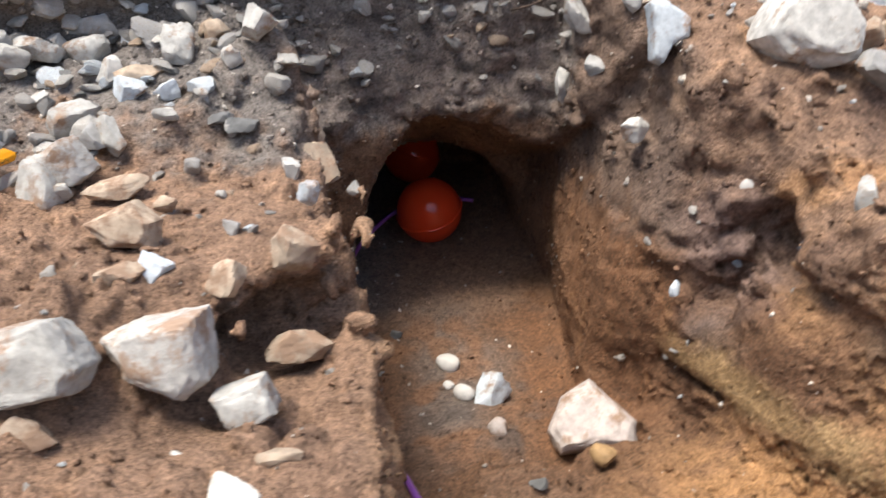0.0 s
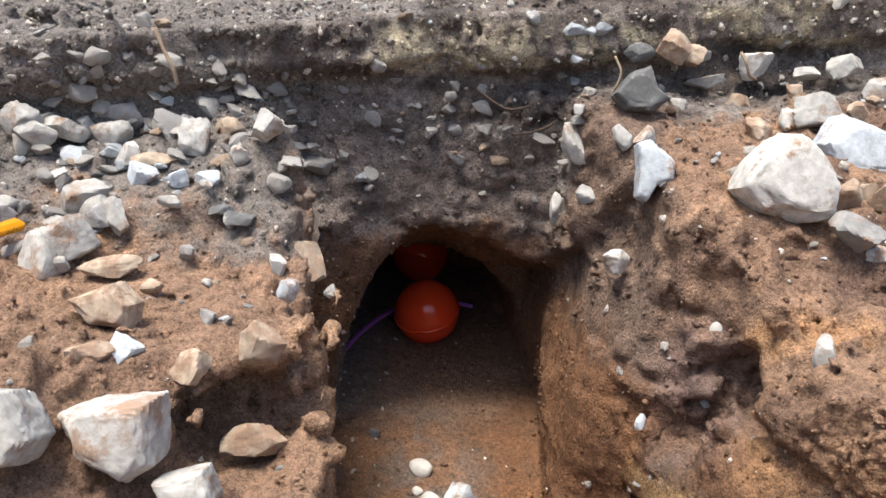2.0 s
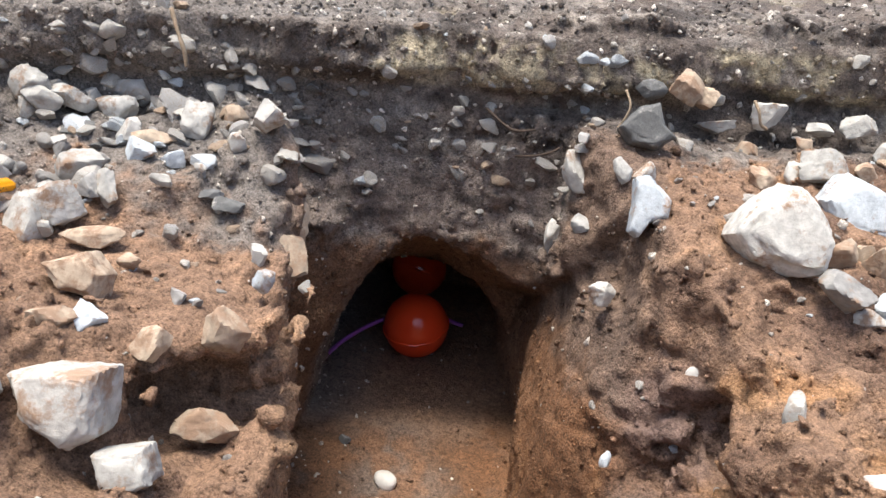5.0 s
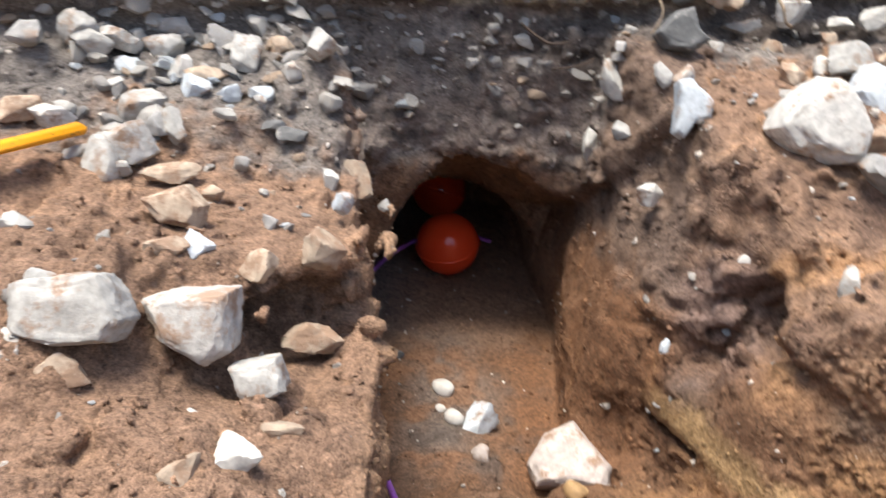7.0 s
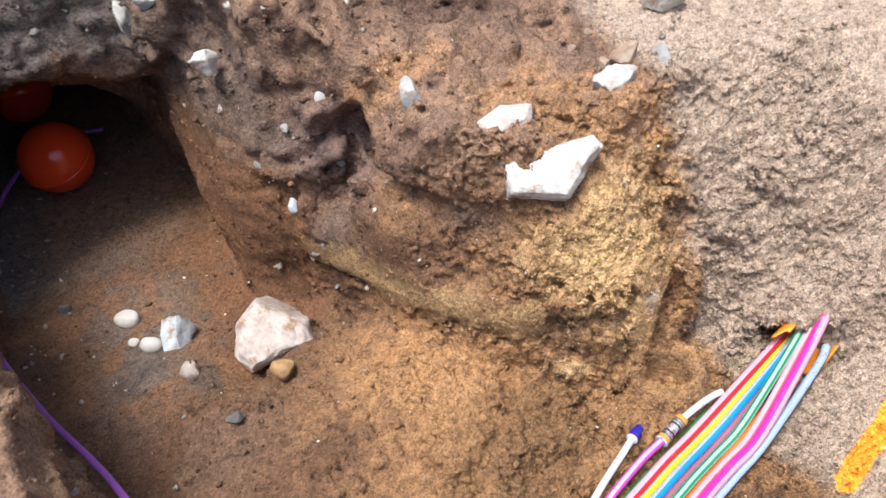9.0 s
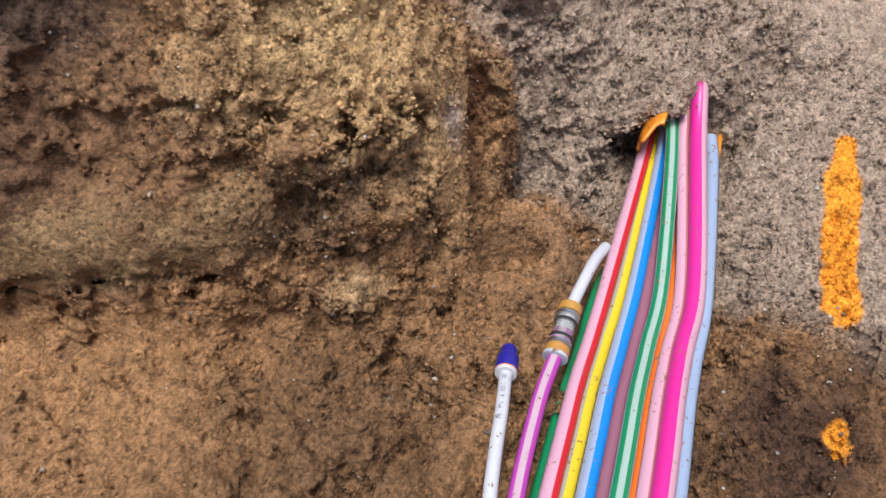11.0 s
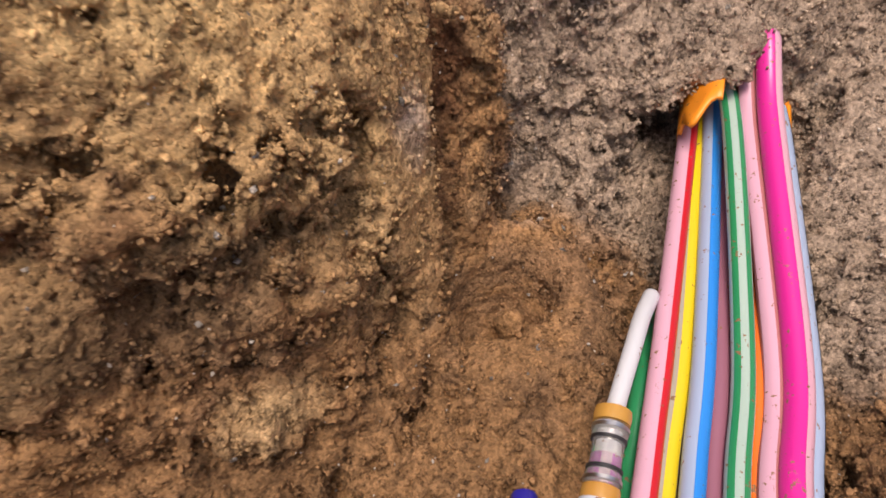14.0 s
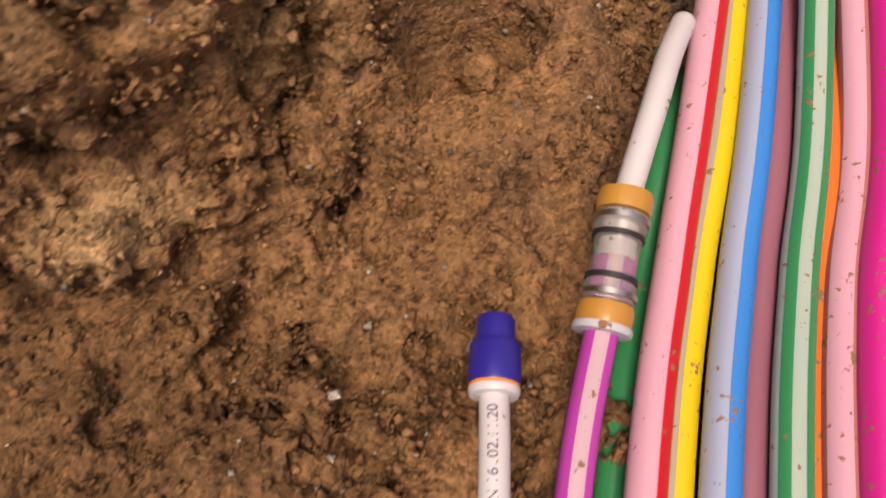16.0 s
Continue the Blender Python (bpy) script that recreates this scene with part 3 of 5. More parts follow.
def plastic(name, colour, rough=0.32, dust=0.66, scale=420.0):
    """Plastic with specks of soil on it."""
    m, nt, b = material(name, rough)
    L = nt.links.new
    co = nt.nodes.new("ShaderNodeTexCoord")
    n1 = node(nt, "ShaderNodeTexNoise", Scale=scale, Detail=3.0, Roughness=0.6)
    n2 = node(nt, "ShaderNodeTexNoise", Scale=scale * 0.12, Detail=3.0, Roughness=0.6)
    for n in (n1, n2):
        L(co.outputs["Object"], n.inputs["Vector"])
    add = nt.nodes.new("ShaderNodeMath")
    add.operation = "MULTIPLY_ADD"
    add.inputs[1].default_value = 0.35
    L(n2.outputs["Fac"], add.inputs[0])
    L(n1.outputs["Fac"], add.inputs[2])
    r = nt.nodes.new("ShaderNodeMapRange")
    r.inputs["From Min"].default_value, r.inputs["From Max"].default_value = dust + 0.17, dust + 0.21
    L(add.outputs[0], r.inputs["Value"])
    mix = nt.nodes.new("ShaderNodeMix")
    mix.data_type = "RGBA"
    L(r.outputs[0], mix.inputs["Factor"])
    mix.inputs["A"].default_value = (*colour, 1)
    mix.inputs["B"].default_value = (0.22, 0.12, 0.06, 1)
    L(mix.outputs["Result"], b.inputs["Base Color"])
    rr = nt.nodes.new("ShaderNodeMapRange")
    rr.inputs["To Min"].default_value, rr.inputs["To Max"].default_value = rough, 0.9
    L(r.outputs[0], rr.inputs["Value"])
    L(rr.outputs[0], b.inputs["Roughness"])
    bp = node(nt, "ShaderNodeBump", Strength=0.25, Distance=0.0006)
    L(r.outputs[0], bp.inputs["Height"])
    L(bp.outputs[0], b.inputs["Normal"])
    return m


STONE_KINDS = {
    "w": (speckled("white_limestone", (0.47, 0.455, 0.415), cover=0.65), "dirty white limestone lying on brown soil"),
    "b": (speckled("pale_flint", (0.50, 0.54, 0.56), cover=0.67, rough=0.55), "pale bluish broken flint lying on brown soil"),
    "t": (speckled("tan_stone", (0.43, 0.34, 0.25), cover=0.58), "tan stone caked with brown soil"),
    "g": (speckled("grey_stone", (0.34, 0.33, 0.31), cover=0.66), "grey stone half sunk in dark soil"),
    "d": (speckled("dark_stone", (0.15, 0.15, 0.145), dirt=(0.35, 0.33, 0.30), cover=0.68, rough=0.6), "dark grey broken stone on the soil"),
    "p": (speckled("pebble_stone", (0.60, 0.57, 0.52), cover=0.80, grain=0.12), "smooth pale grey pebble set in the soil"),
    "k": (speckled("pinkish_stone", (0.45, 0.39, 0.35), cover=0.66), "pale pinkish stone half sunk in sandy soil"),
    "c": (speckled("caked_limestone", (0.50, 0.48, 0.44), dirt=(0.29, 0.20, 0.14), cover=0.60), "white limestone caked with brown soil"),
    "o": (speckled("sand_lump", (0.36, 0.23, 0.11), cover=0.9), "lump of packed ochre sand"),
}


# ---- stones ----
def stone_mesh(name, seed, size, kind, finer=4):
    """A broken stone: a ball cut by planes, with worn edges."""
    rng = np.random.default_rng(seed)
    bm = bmesh.new()
    bmesh.ops.create_icosphere(bm, subdivisions=finer if max(size) > 0.028 else 3, radius=1)
    d = np.array([v.co[:] for v in bm.verts])
    n = rng.normal(size=(6 if kind == "p" else 13, 3))
    n /= np.linalg.norm(n, axis=1)[:, None]
    h = rng.uniform(0.9, 1.0, len(n)) if kind == "p" else rng.uniform(0.47, 0.80, len(n))
    q = h[None] / np.clip(d @ n.T, 0.06, None)
    sharp = 7 if kind == "p" else 70
    r = np.sum(np.minimum(q, 3) ** -sharp, 1) ** (-1 / sharp)
    r = np.minimum(r, 1.2)
    wear = 0.4 if kind == "p" else 1.0
    r *= 1 + wear * (0.05 * vnoise(d, 2.3, seed) + 0.04 * vnoise(d, 5.5, seed + 1) + 0.03 * vnoise(d, 13, seed + 2) + 0.018 * vnoise(d, 30, seed + 3))
    p = d * r[:, None]
    lo, hi = p.min(0), p.max(0)
    p = ((p - (lo + hi) / 2) / (hi - lo)) * np.array(size)
    for v, c in zip(bm.verts, p):
        v.co = c
    me = bpy.data.meshes.new(name)
    bm.to_mesh(me)
    bm.free()
    me.polygons.foreach_set("use_smooth", [True] * len(me.polygons))
    if kind != "p":
        me.set_sharp_from_angle(angle=radians(34))
    me.materials.append(STONE_KINDS[kind][0])
    return me


def stones(table, seed):
    turn, rows = table
    for i, (x, y, z, w, h, kind) in enumerate(rows):
        name = {"p": "pebble", "o": "sand_lump"}.get(kind, "boulder" if max(w, h) > 0.07 else "stone")
        deep = 0.85 * min(w, h) + 0.15 * max(w, h)
        me = stone_mesh(name, seed + i, (w * 1.05 + 0.003, deep, h * 1.05 + 0.003), kind)
        ob = tagged(new(name, me), STONE_KINDS[kind][1], "rock" if name == "boulder" else "stone", "stones on the soil")
        ob.matrix_world = pose(x, y, z, *turn)


RUBBLE_FAR = ((-22, -9, 6), (
    (-0.411, 0.720, 0.404, 0.037, 0.029, "w"),
    (-0.541, 1.007, 0.441, 0.027, 0.014, "w"),
    (-0.407, 0.896, 0.417, 0.034, 0.019, "w"),
    (-0.357, 0.782, 0.415, 0.052, 0.021, "g"),
    (-0.332, 0.800, 0.419, 0.022, 0.026, "g"),
    (-0.353, 0.758, 0.399, 0.039, 0.027, "w"),
    (-0.387, 0.758, 0.403, 0.027, 0.023, "w"),
    (-0.259, 0.750, 0.408, 0.029, 0.038, "w"),
    (-0.172, 0.719, 0.438, 0.034, 0.028, "w"),
    (-0.186, 0.862, 0.403, 0.015, 0.027, "w"),
    (-0.227, 0.771, 0.417, 0.024, 0.018, "t"),
    (-0.172, 0.858, 0.363, 0.026, 0.037, "g"),
    (-0.121, 0.886, 0.362, 0.048, 0.029, "g"),
    (-0.324, 0.729, 0.389, 0.026, 0.023, "w"),
    (-0.296, 0.702, 0.379, 0.031, 0.025, "b"),
    (-0.291, 0.721, 0.388, 0.043, 0.016, "t"),
    (-0.266, 0.707, 0.376, 0.025, 0.016, "b"),
))
RUBBLE = ((-22, -9, 6), (
    (-0.339, 0.668, 0.363, 0.044, 0.030, "w"),
    (-0.312, 0.637, 0.357, 0.026, 0.021, "g"),
    (-0.293, 0.638, 0.358, 0.021, 0.034, "w"),
    (-0.320, 0.602, 0.348, 0.040, 0.038, "w"),
    (-0.327, 0.583, 0.329, 0.025, 0.015, "w"),
    (-0.197, 0.702, 0.409, 0.017, 0.017, "w"),
    (-0.184, 0.662, 0.359, 0.028, 0.013, "d"),
    (-0.205, 0.667, 0.363, 0.022, 0.008, "d"),
    (-0.276, 0.586, 0.331, 0.050, 0.017, "t"),
    (-0.379, 0.687, 0.375, 0.022, 0.011, "w"),
    (-0.221, 0.675, 0.385, 0.010, 0.006, "w"),
    (-0.249, 0.652, 0.372, 0.021, 0.010, "w"),
))
NEAR_STONES = ((-22, -9, 6), (
    (-0.220, 0.437, 0.333, 0.034, 0.020, "t"),
    (-0.199, 0.452, 0.334, 0.019, 0.024, "b"),
    (-0.153, 0.455, 0.323, 0.026, 0.024, "t"),
    (-0.109, 0.491, 0.326, 0.032, 0.036, "t"),
    (-0.162, 0.517, 0.331, 0.011, 0.012, "g"),
    (-0.131, 0.612, 0.335, 0.012, 0.023, "w"),
    (-0.111, 0.570, 0.334, 0.017, 0.019, "b"),
    (-0.108, 0.460, 0.261, 0.047, 0.025, "t"),
    (-0.225, 0.556, 0.331, 0.017, 0.012, "t"),
))
FAR_BANK = ((-22, -9, 6), (
    (0.143, 0.829, 0.422, 0.025, 0.044, "w"),
    (0.185, 0.776, 0.447, 0.016, 0.024, "w"),
    (0.208, 0.778, 0.450, 0.023, 0.020, "w"),
    (0.352, 0.934, 0.510, 0.037, 0.030, "w"),
    (0.208, 0.899, 0.517, 0.032, 0.019, "d"),
    (0.247, 0.906, 0.526, 0.036, 0.039, "t"),
    (0.273, 0.919, 0.518, 0.026, 0.026, "t"),
    (0.295, 0.924, 0.487, 0.043, 0.012, "g"),
    (0.417, 0.946, 0.506, 0.030, 0.012, "w"),
    (0.458, 0.943, 0.517, 0.037, 0.025, "w"),
    (0.495, 0.924, 0.496, 0.036, 0.026, "w"),
))
FAR_RIM = ((-22, -9, 6), (
    (0.394, 0.833, 0.483, 0.048, 0.033, "w"),
    (0.340, 0.831, 0.455, 0.031, 0.029, "t"),
    (0.370, 0.839, 0.467, 0.015, 0.028, "w"),
    (0.385, 0.883, 0.491, 0.017, 0.017, "t"),
    (0.334, 0.902, 0.469, 0.026, 0.023, "t"),
    (0.446, 0.855, 0.483, 0.022, 0.019, "t"),
    (0.437, 0.710, 0.423, 0.035, 0.040, "t"),
    (0.395, 0.717, 0.427, 0.027, 0.027, "t"),
    (0.423, 0.725, 0.426, 0.016, 0.022, "t"),
    (0.143, 0.827, 0.461, 0.010, 0.010, "g"),
    (0.138, 0.848, 0.335, 0.017, 0.040, "w"),
    (0.162, 0.799, 0.375, 0.021, 0.019, "g"),
    (0.230, 0.917, 0.528, 0.010, 0.016, "w"),
    (0.191, 0.718, 0.332, 0.024, 0.022, "w"),
    (0.285, 0.628, 0.311, 0.028, 0.023, "p"),
    (0.331, 0.535, 0.344, 0.016, 0.037, "w"),
    (0.384, 0.653, 0.413, 0.045, 0.035, "g"),
    (0.437, 0.676, 0.398, 0.026, 0.025, "b"),
    (0.412, 0.659, 0.391, 0.036, 0.014, "w"),
    (0.220, 0.610, 0.214, 0.008, 0.013, "b"),
))
PIT_STONES = ((-45, 4, -27), (
    (0.498, 0.473, 0.337, 0.037, 0.027, "w"),
    (0.521, 0.494, 0.347, 0.023, 0.020, "t"),
    (0.563, 0.491, 0.332, 0.026, 0.023, "g"),
    (0.605, 0.545, 0.350, 0.044, 0.014, "w"),
    (0.509, 0.502, 0.338, 0.010, 0.009, "t"),
    (0.006, 0.764, 0.003, 0.027, 0.020, "p"),
    (0.057, 0.697, 0.005, 0.033, 0.055, "b"),
    (0.025, 0.706, 0.003, 0.023, 0.017, "p"),
    (0.152, 0.534, 0.074, 0.021, 0.018, "o"),
    (0.061, 0.628, 0.022, 0.019, 0.018, "k"),
    (0.007, 0.723, 0.001, 0.011, 0.008, "p"),
    (0.091, 0.515, 0.058, 0.015, 0.010, "d"),
    (-0.063, 0.821, 0.004, 0.013, 0.010, "d"),
))
CLOSE_BANK = ((-27, -7, 5), (
    (-0.117, 0.301, 0.271, 0.031, 0.030, "w"),
    (-0.248, 0.334, 0.291, 0.037, 0.023, "t"),
    (-0.278, 0.369, 0.333, 0.020, 0.018, "w"),
    (-0.280, 0.328, 0.306, 0.018, 0.026, "w"),
    (-0.159, 0.338, 0.265, 0.012, 0.014, "w"),
    (-0.147, 0.277, 0.271, 0.026, 0.030, "t"),
    (-0.248, 0.291, 0.266, 0.012, 0.013, "t"),
    (-0.100, 0.339, 0.265, 0.027, 0.011, "t"),
    (-0.334, 0.439, 0.334, 0.020, 0.020, "w"),
    (-0.280, 0.347, 0.320, 0.011, 0.015, "w"),
))
OUTER_BANK = ((-26, -8, 7), (
    (-0.469, 0.695, 0.411, 0.029, 0.024, "g"),
    (-0.430, 0.726, 0.416, 0.036, 0.033, "w"),
    (-0.396, 0.737, 0.407, 0.045, 0.024, "w"),
    (-0.443, 0.627, 0.355, 0.038, 0.026, "t"),
    (-0.412, 0.627, 0.351, 0.038, 0.025, "w"),
    (-0.342, 0.587, 0.333, 0.034, 0.050, "w"),
))
SAND_LUMPS = ((-52, 1, -59), (
    (0.564, 0.350, 0.063, 0.015, 0.010, "k"),
))
for n, table in enumerate((RUBBLE_FAR, RUBBLE, NEAR_STONES, FAR_BANK, FAR_RIM, PIT_STONES, CLOSE_BANK, OUTER_BANK, SAND_LUMPS)):
    stones(table, 100 + 50 * n)


def slab_stone(name, seed, outline, size, kind, turn, place, label):
    """A flat-faced broken stone with an outline of its own."""
    rng = np.random.default_rng(seed)
    o = np.array(outline, float)
    o = (o - o.min(0)) / (o.max(0) - o.min(0)) - 0.5
    o[:, 1] *= -1
    o -= o.mean(0)
    bm = bmesh.new()
    bmesh.ops.create_icosphere(bm, subdivisions=5, radius=1)
    d = np.array([v.co[:] for v in bm.verts])
    flat = np.hypot(d[:, 0], d[:, 2])
    u = np.stack([d[:, 0], d[:, 2]], 1) / np.maximum(flat, 1e-6)[:, None]
    reach = np.full(len(d), 9.0)
    for p, q in zip(o, np.roll(o, -1, 0)):
        e = q - p
        den = u[:, 0] * e[1] - u[:, 1] * e[0]
        den = np.where(np.abs(den) < 1e-9, 1e-9, den)
        r = (p[0] * e[1] - p[1] * e[0]) / den
        t = (p[0] * u[:, 1] - p[1] * u[:, 0]) / den
        reach = np.where((r > 0) & (t >= -1e-6) & (t <= 1 + 1e-6), np.minimum(reach, r), reach)
    reach = np.minimum(reach, 0.85)
    # facets: the body is also cut by slanting planes
    n = rng.normal(size=(7, 3)) * np.array([1, 1.6, 1])
    n /= np.linalg.norm(n, axis=1)[:, None]
    cut = np.min(rng.uniform(0.86, 1.02, 7)[None] / np.clip(d @ n.T, 0.3, None), 1)
    k = np.minimum(1.0, cut) * (1 + 0.03 * vnoise(d, 4, seed) + 0.022 * vnoise(d, 11, seed + 1) + 0.014 * vnoise(d, 28, seed + 2))
    pts = np.stack([u[:, 0] * reach * flat ** 0.35 * k * size[0], np.sign(d[:, 1]) * np.abs(d[:, 1]) ** 0.6 * 0.5 * k * size[1], u[:, 1] * reach * flat ** 0.35 * k * size[2]], 1)
    for v, c in zip(bm.verts, pts):
        v.co = c
    me = bpy.data.meshes.new(name)
    bm.to_mesh(me)
    bm.free()
    me.polygons.foreach_set("use_smooth", [True] * len(me.polygons))
    me.set_sharp_from_angle(angle=radians(40))
    me.materials.append(STONE_KINDS[kind][0])
    ob = tagged(new(name, me), label, "rock", "stones on the soil")
    ob.matrix_world = pose(*place, *turn)


def lone_stone(name, seed, size, kind, m, label):
    ob = tagged(new(name, stone_mesh(name, seed, size, kind)), label, "rock", "stones on the soil")
    ob.matrix_world = m


lone_stone("boulder", 901, (0.155, 0.075, 0.06), "t", pose(-0.165, 0.728, 0.350, 0, 30, -50), "pale tan rock bared along the bank's edge")
lone_stone("boulder", 902, (0.06, 0.045, 0.04), "t", pose(-0.126, 0.668, 0.318, 0, 30, -55), "pale tan rock bared along the bank's edge")

slab_stone("boulder", 930, ((598, 140), (625, 112), (800, 50), (824, 80), (745, 232), (610, 222)), (0.083, 0.041, 0.055), "w", (-45, 4, -27), (0.407, 0.436, 0.305), "pale grey wedge-shaped limestone stuck in the sandy bank")
slab_stone("boulder", 931, ((1255, 375), (1290, 330), (1340, 295), (1380, 300), (1425, 350), (1440, 390), (1420, 440), (1350, 442), (1290, 415)), (0.090, 0.078, 0.085), "w", (-22, -9, 6), (0.330, 0.704, 0.438), "large rounded white limestone with brown pits on the far bank")
slab_stone("boulder", 932, ((1410, 320), (1455, 275), (1530, 315), (1560, 350), (1540, 385), (1440, 375)), (0.093, 0.065, 0.071), "b", (-22, -9, 6), (0.430, 0.791, 0.453), "pale bluish limestone with sharp edges on the far bank")
slab_stone("stone", 933, ((1078, 370), (1086, 315), (1086, 270), (1112, 263), (1130, 285), (1150, 310), (1145, 345), (1112, 355), (1095, 382)), (0.041, 0.030, 0.063), "b", (-22, -9, 6), (0.213, 0.739, 0.426), "pale bluish broken flint standing out of the soil")
slab_stone("boulder", 934, ((170, 550), (215, 540), (320, 540), (312, 645), (270, 672), (190, 615)), (0.066, 0.054, 0.055), "c", (-22, -9, 6), (-0.182, 0.398, 0.304), "white boxy limestone caked with brown soil")
slab_stone("boulder", 935, ((0, 530), (130, 515), (160, 580), (140, 610), (60, 615), (0, 600)), (0.077, 0.050, 0.051), "w", (-27, -7, 5), (-0.247, 0.359, 0.320), "broad white limestone lying in the near bank")
slab_stone("stone", 936, ((278, 690), (355, 678), (370, 735), (310, 762), (290, 740)), (0.041, 0.035, 0.036), "w", (-22, -9, 6), (-0.129, 0.382, 0.271), "clean white limestone lying on the near bank")
slab_stone("boulder", 937, ((988, 725), (1025, 680), (1080, 700), (1130, 720), (1145, 760), (1090, 780), (1020, 815), (985, 790)), (0.094, 0.091, 0.087), "k", (-45, 4, -27), (0.165, 0.624, 0.030), "pale pinkish stone half sunk in the pit floor")
slab_stone("stone", 938, ((225, 385), (300, 365), (330, 400), (320, 440), (260, 425)), (0.053, 0.038, 0.039), "t", (-22, -9, 6), (-0.234, 0.503, 0.338), "tan stone with flat faces on the near bank")
slab_stone("stone", 939, ((500, 50), (560, 10), (640, 5), (645, 45), (525, 108)), (0.048, 0.028, 0.038), "k", (-45, 4, -27), (0.390, 0.478, 0.333), "pinkish flat stone with a white broken edge")
slab_stone("stone", 941, ((1065, 170), (1100, 125), (1132, 118), (1142, 165), (1162, 190), (1130, 215), (1085, 203)), (0.060, 0.034, 0.050), "d", (-22, -9, 6), (0.206, 0.826, 0.486), "rough dark grey stone with pale crust on the far bank")

# small rubble, copied from a few shapes
rng = np.random.default_rng(5)
shapes = [stone_mesh("rubble_stone", 700 + i, (1.0, rng.uniform(0.6, 0.9), rng.uniform(0.45, 0.75)), "wwgtgb"[i], 3) for i in range(6)]
shapes += [stone_mesh("shard", 720 + i, (1.0, rng.uniform(0.5, 0.8), rng.uniform(0.3, 0.5)), "ggdw"[i], 3) for i in range(4)]


def rubble(count, where, low, high, seed, kinds=(0, 1, 2, 3, 4, 5), group="small rubble on the banks"):
    rng = np.random.default_rng(seed)
    me = pit.data
    ce = np.empty(len(me.polygons) * 3, np.float32)
    me.polygons.foreach_get("center", ce)
    ce = ce.reshape(-1, 3).astype(float)
    ar = np.empty(len(me.polygons), np.float32)
    me.polygons.foreach_get("area", ar)
    wt = ar * where(ce)
    for i in rng.choice(len(wt), count, p=wt / wt.sum()):
        k = kinds[int(rng.integers(0, len(kinds)))]
        size = low * (high / low) ** (rng.random() ** 1.6)
        ob = tagged(new(shapes[k].name.split(".")[0], shapes[k]), STONE_KINDS["wwgtgbggdw"[k]][1], "stone", group)
        ob.matrix_world = Matrix.LocRotScale(ce[i] + np.array((0, 0, size * 0.1)), Euler(rng.uniform(-0.6, 0.6, 2).tolist() + [rng.uniform(0, 6.3)]), (size, size, size))


rubble(135, lambda p: smooth(-0.14, -0.2, p[:, 0]) * smooth(0.56, 0.68, p[:, 1]) * smooth(0.86, 0.8, p[:, 1]) * smooth(-0.62, -0.5, p[:, 0]), 0.010, 0.036, 51)
rubble(60, lambda p: smooth(0.2, 0.3, p[:, 0]) * smooth(0.62, 0.74, p[:, 1]) * smooth(1.0, 0.93, p[:, 1]) * smooth(0.65, 0.55, p[:, 0]), 0.007, 0.026, 52)
rubble(45, lambda p: smooth(-0.03, -0.08, p[:, 0]) * smooth(0.15, 0.2, p[:, 1]) * smooth(0.66, 0.6, p[:, 1]) * smooth(0.235, 0.25, p[:, 2]) * smooth(-0.06, -0.09, p[:, 0]) * smooth(-0.45, -0.4, p[:, 0]), 0.006, 0.018, 53)
rubble(64, lambda p: smooth(-0.2, -0.17, p[:, 0]) * smooth(0.2, 0.15, p[:, 0]) * smooth(0.83, 0.86, p[:, 1]) * smooth(0.95, 0.9, p[:, 1]) * smooth(0.32, 0.36, p[:, 2]), 0.008, 0.032, 54)
rubble(75, lambda p: smooth(-0.52, -0.46, p[:, 0]) * smooth(-0.10, -0.14, p[:, 0]) * smooth(0.70, 0.74, p[:, 1]) * smooth(0.345, 0.38, p[:, 2]) * smooth(0.475, 0.455, p[:, 2]), 0.016, 0.050, 56, (6, 7, 6, 8, 9), "broken shards under the street's edge")
rubble(26, lambda p: smooth(-0.16, -0.12, p[:, 0]) * smooth(0.2, 0.15, p[:, 0]) * smooth(0.82, 0.84, p[:, 1]) * smooth(0.36, 0.39, p[:, 2]) * smooth(0.52, 0.49, p[:, 2]), 0.012, 0.034, 57, (6, 7, 2, 3), "broken shards under the street's edge")
rubble(26, lambda p: smooth(0.19, 0.24, p[:, 0]) * smooth(0.5, 0.54, p[:, 1]) * smooth(0.76, 0.7, p[:, 1]) * smooth(0.6, 0.5, p[:, 0]), 0.006, 0.016, 55)


# ---- tubes ----
def part(name, bm, mat, parent, label=""):
    """Links a bmesh as one mesh object under a thing or a part."""
    me = bpy.data.meshes.new(name)
    bm.to_mesh(me)
    bm.free()
    me.polygons.foreach_set("use_smooth", [True] * len(me.polygons))
    me.set_sharp_from_angle(angle=radians(38))
    for x in mat if isinstance(mat, (list, tuple)) else (mat,):
        me.materials.append(x)
    ob = new(name, me)
    ob.parent = parent
    return tagged(ob, label)


def spline(points, steps=14):
    """A smooth line through the points."""
    P = [Vector(p) for p in points]
    P = [P[0] * 2 - P[1], *P, P[-1] * 2 - P[-2]]
    out = []
    for i in range(1, len(P) - 2):
        a, b, c, d = P[i - 1:i + 3]
        for k in range(steps):
            t = k / steps
            out.append(0.5 * (2 * b + (c - a) * t + (2 * a - 5 * b + 4 * c - d) * t * t + (3 * b - a - 3 * c + d) * t ** 3))
    return out + [P[-2]]


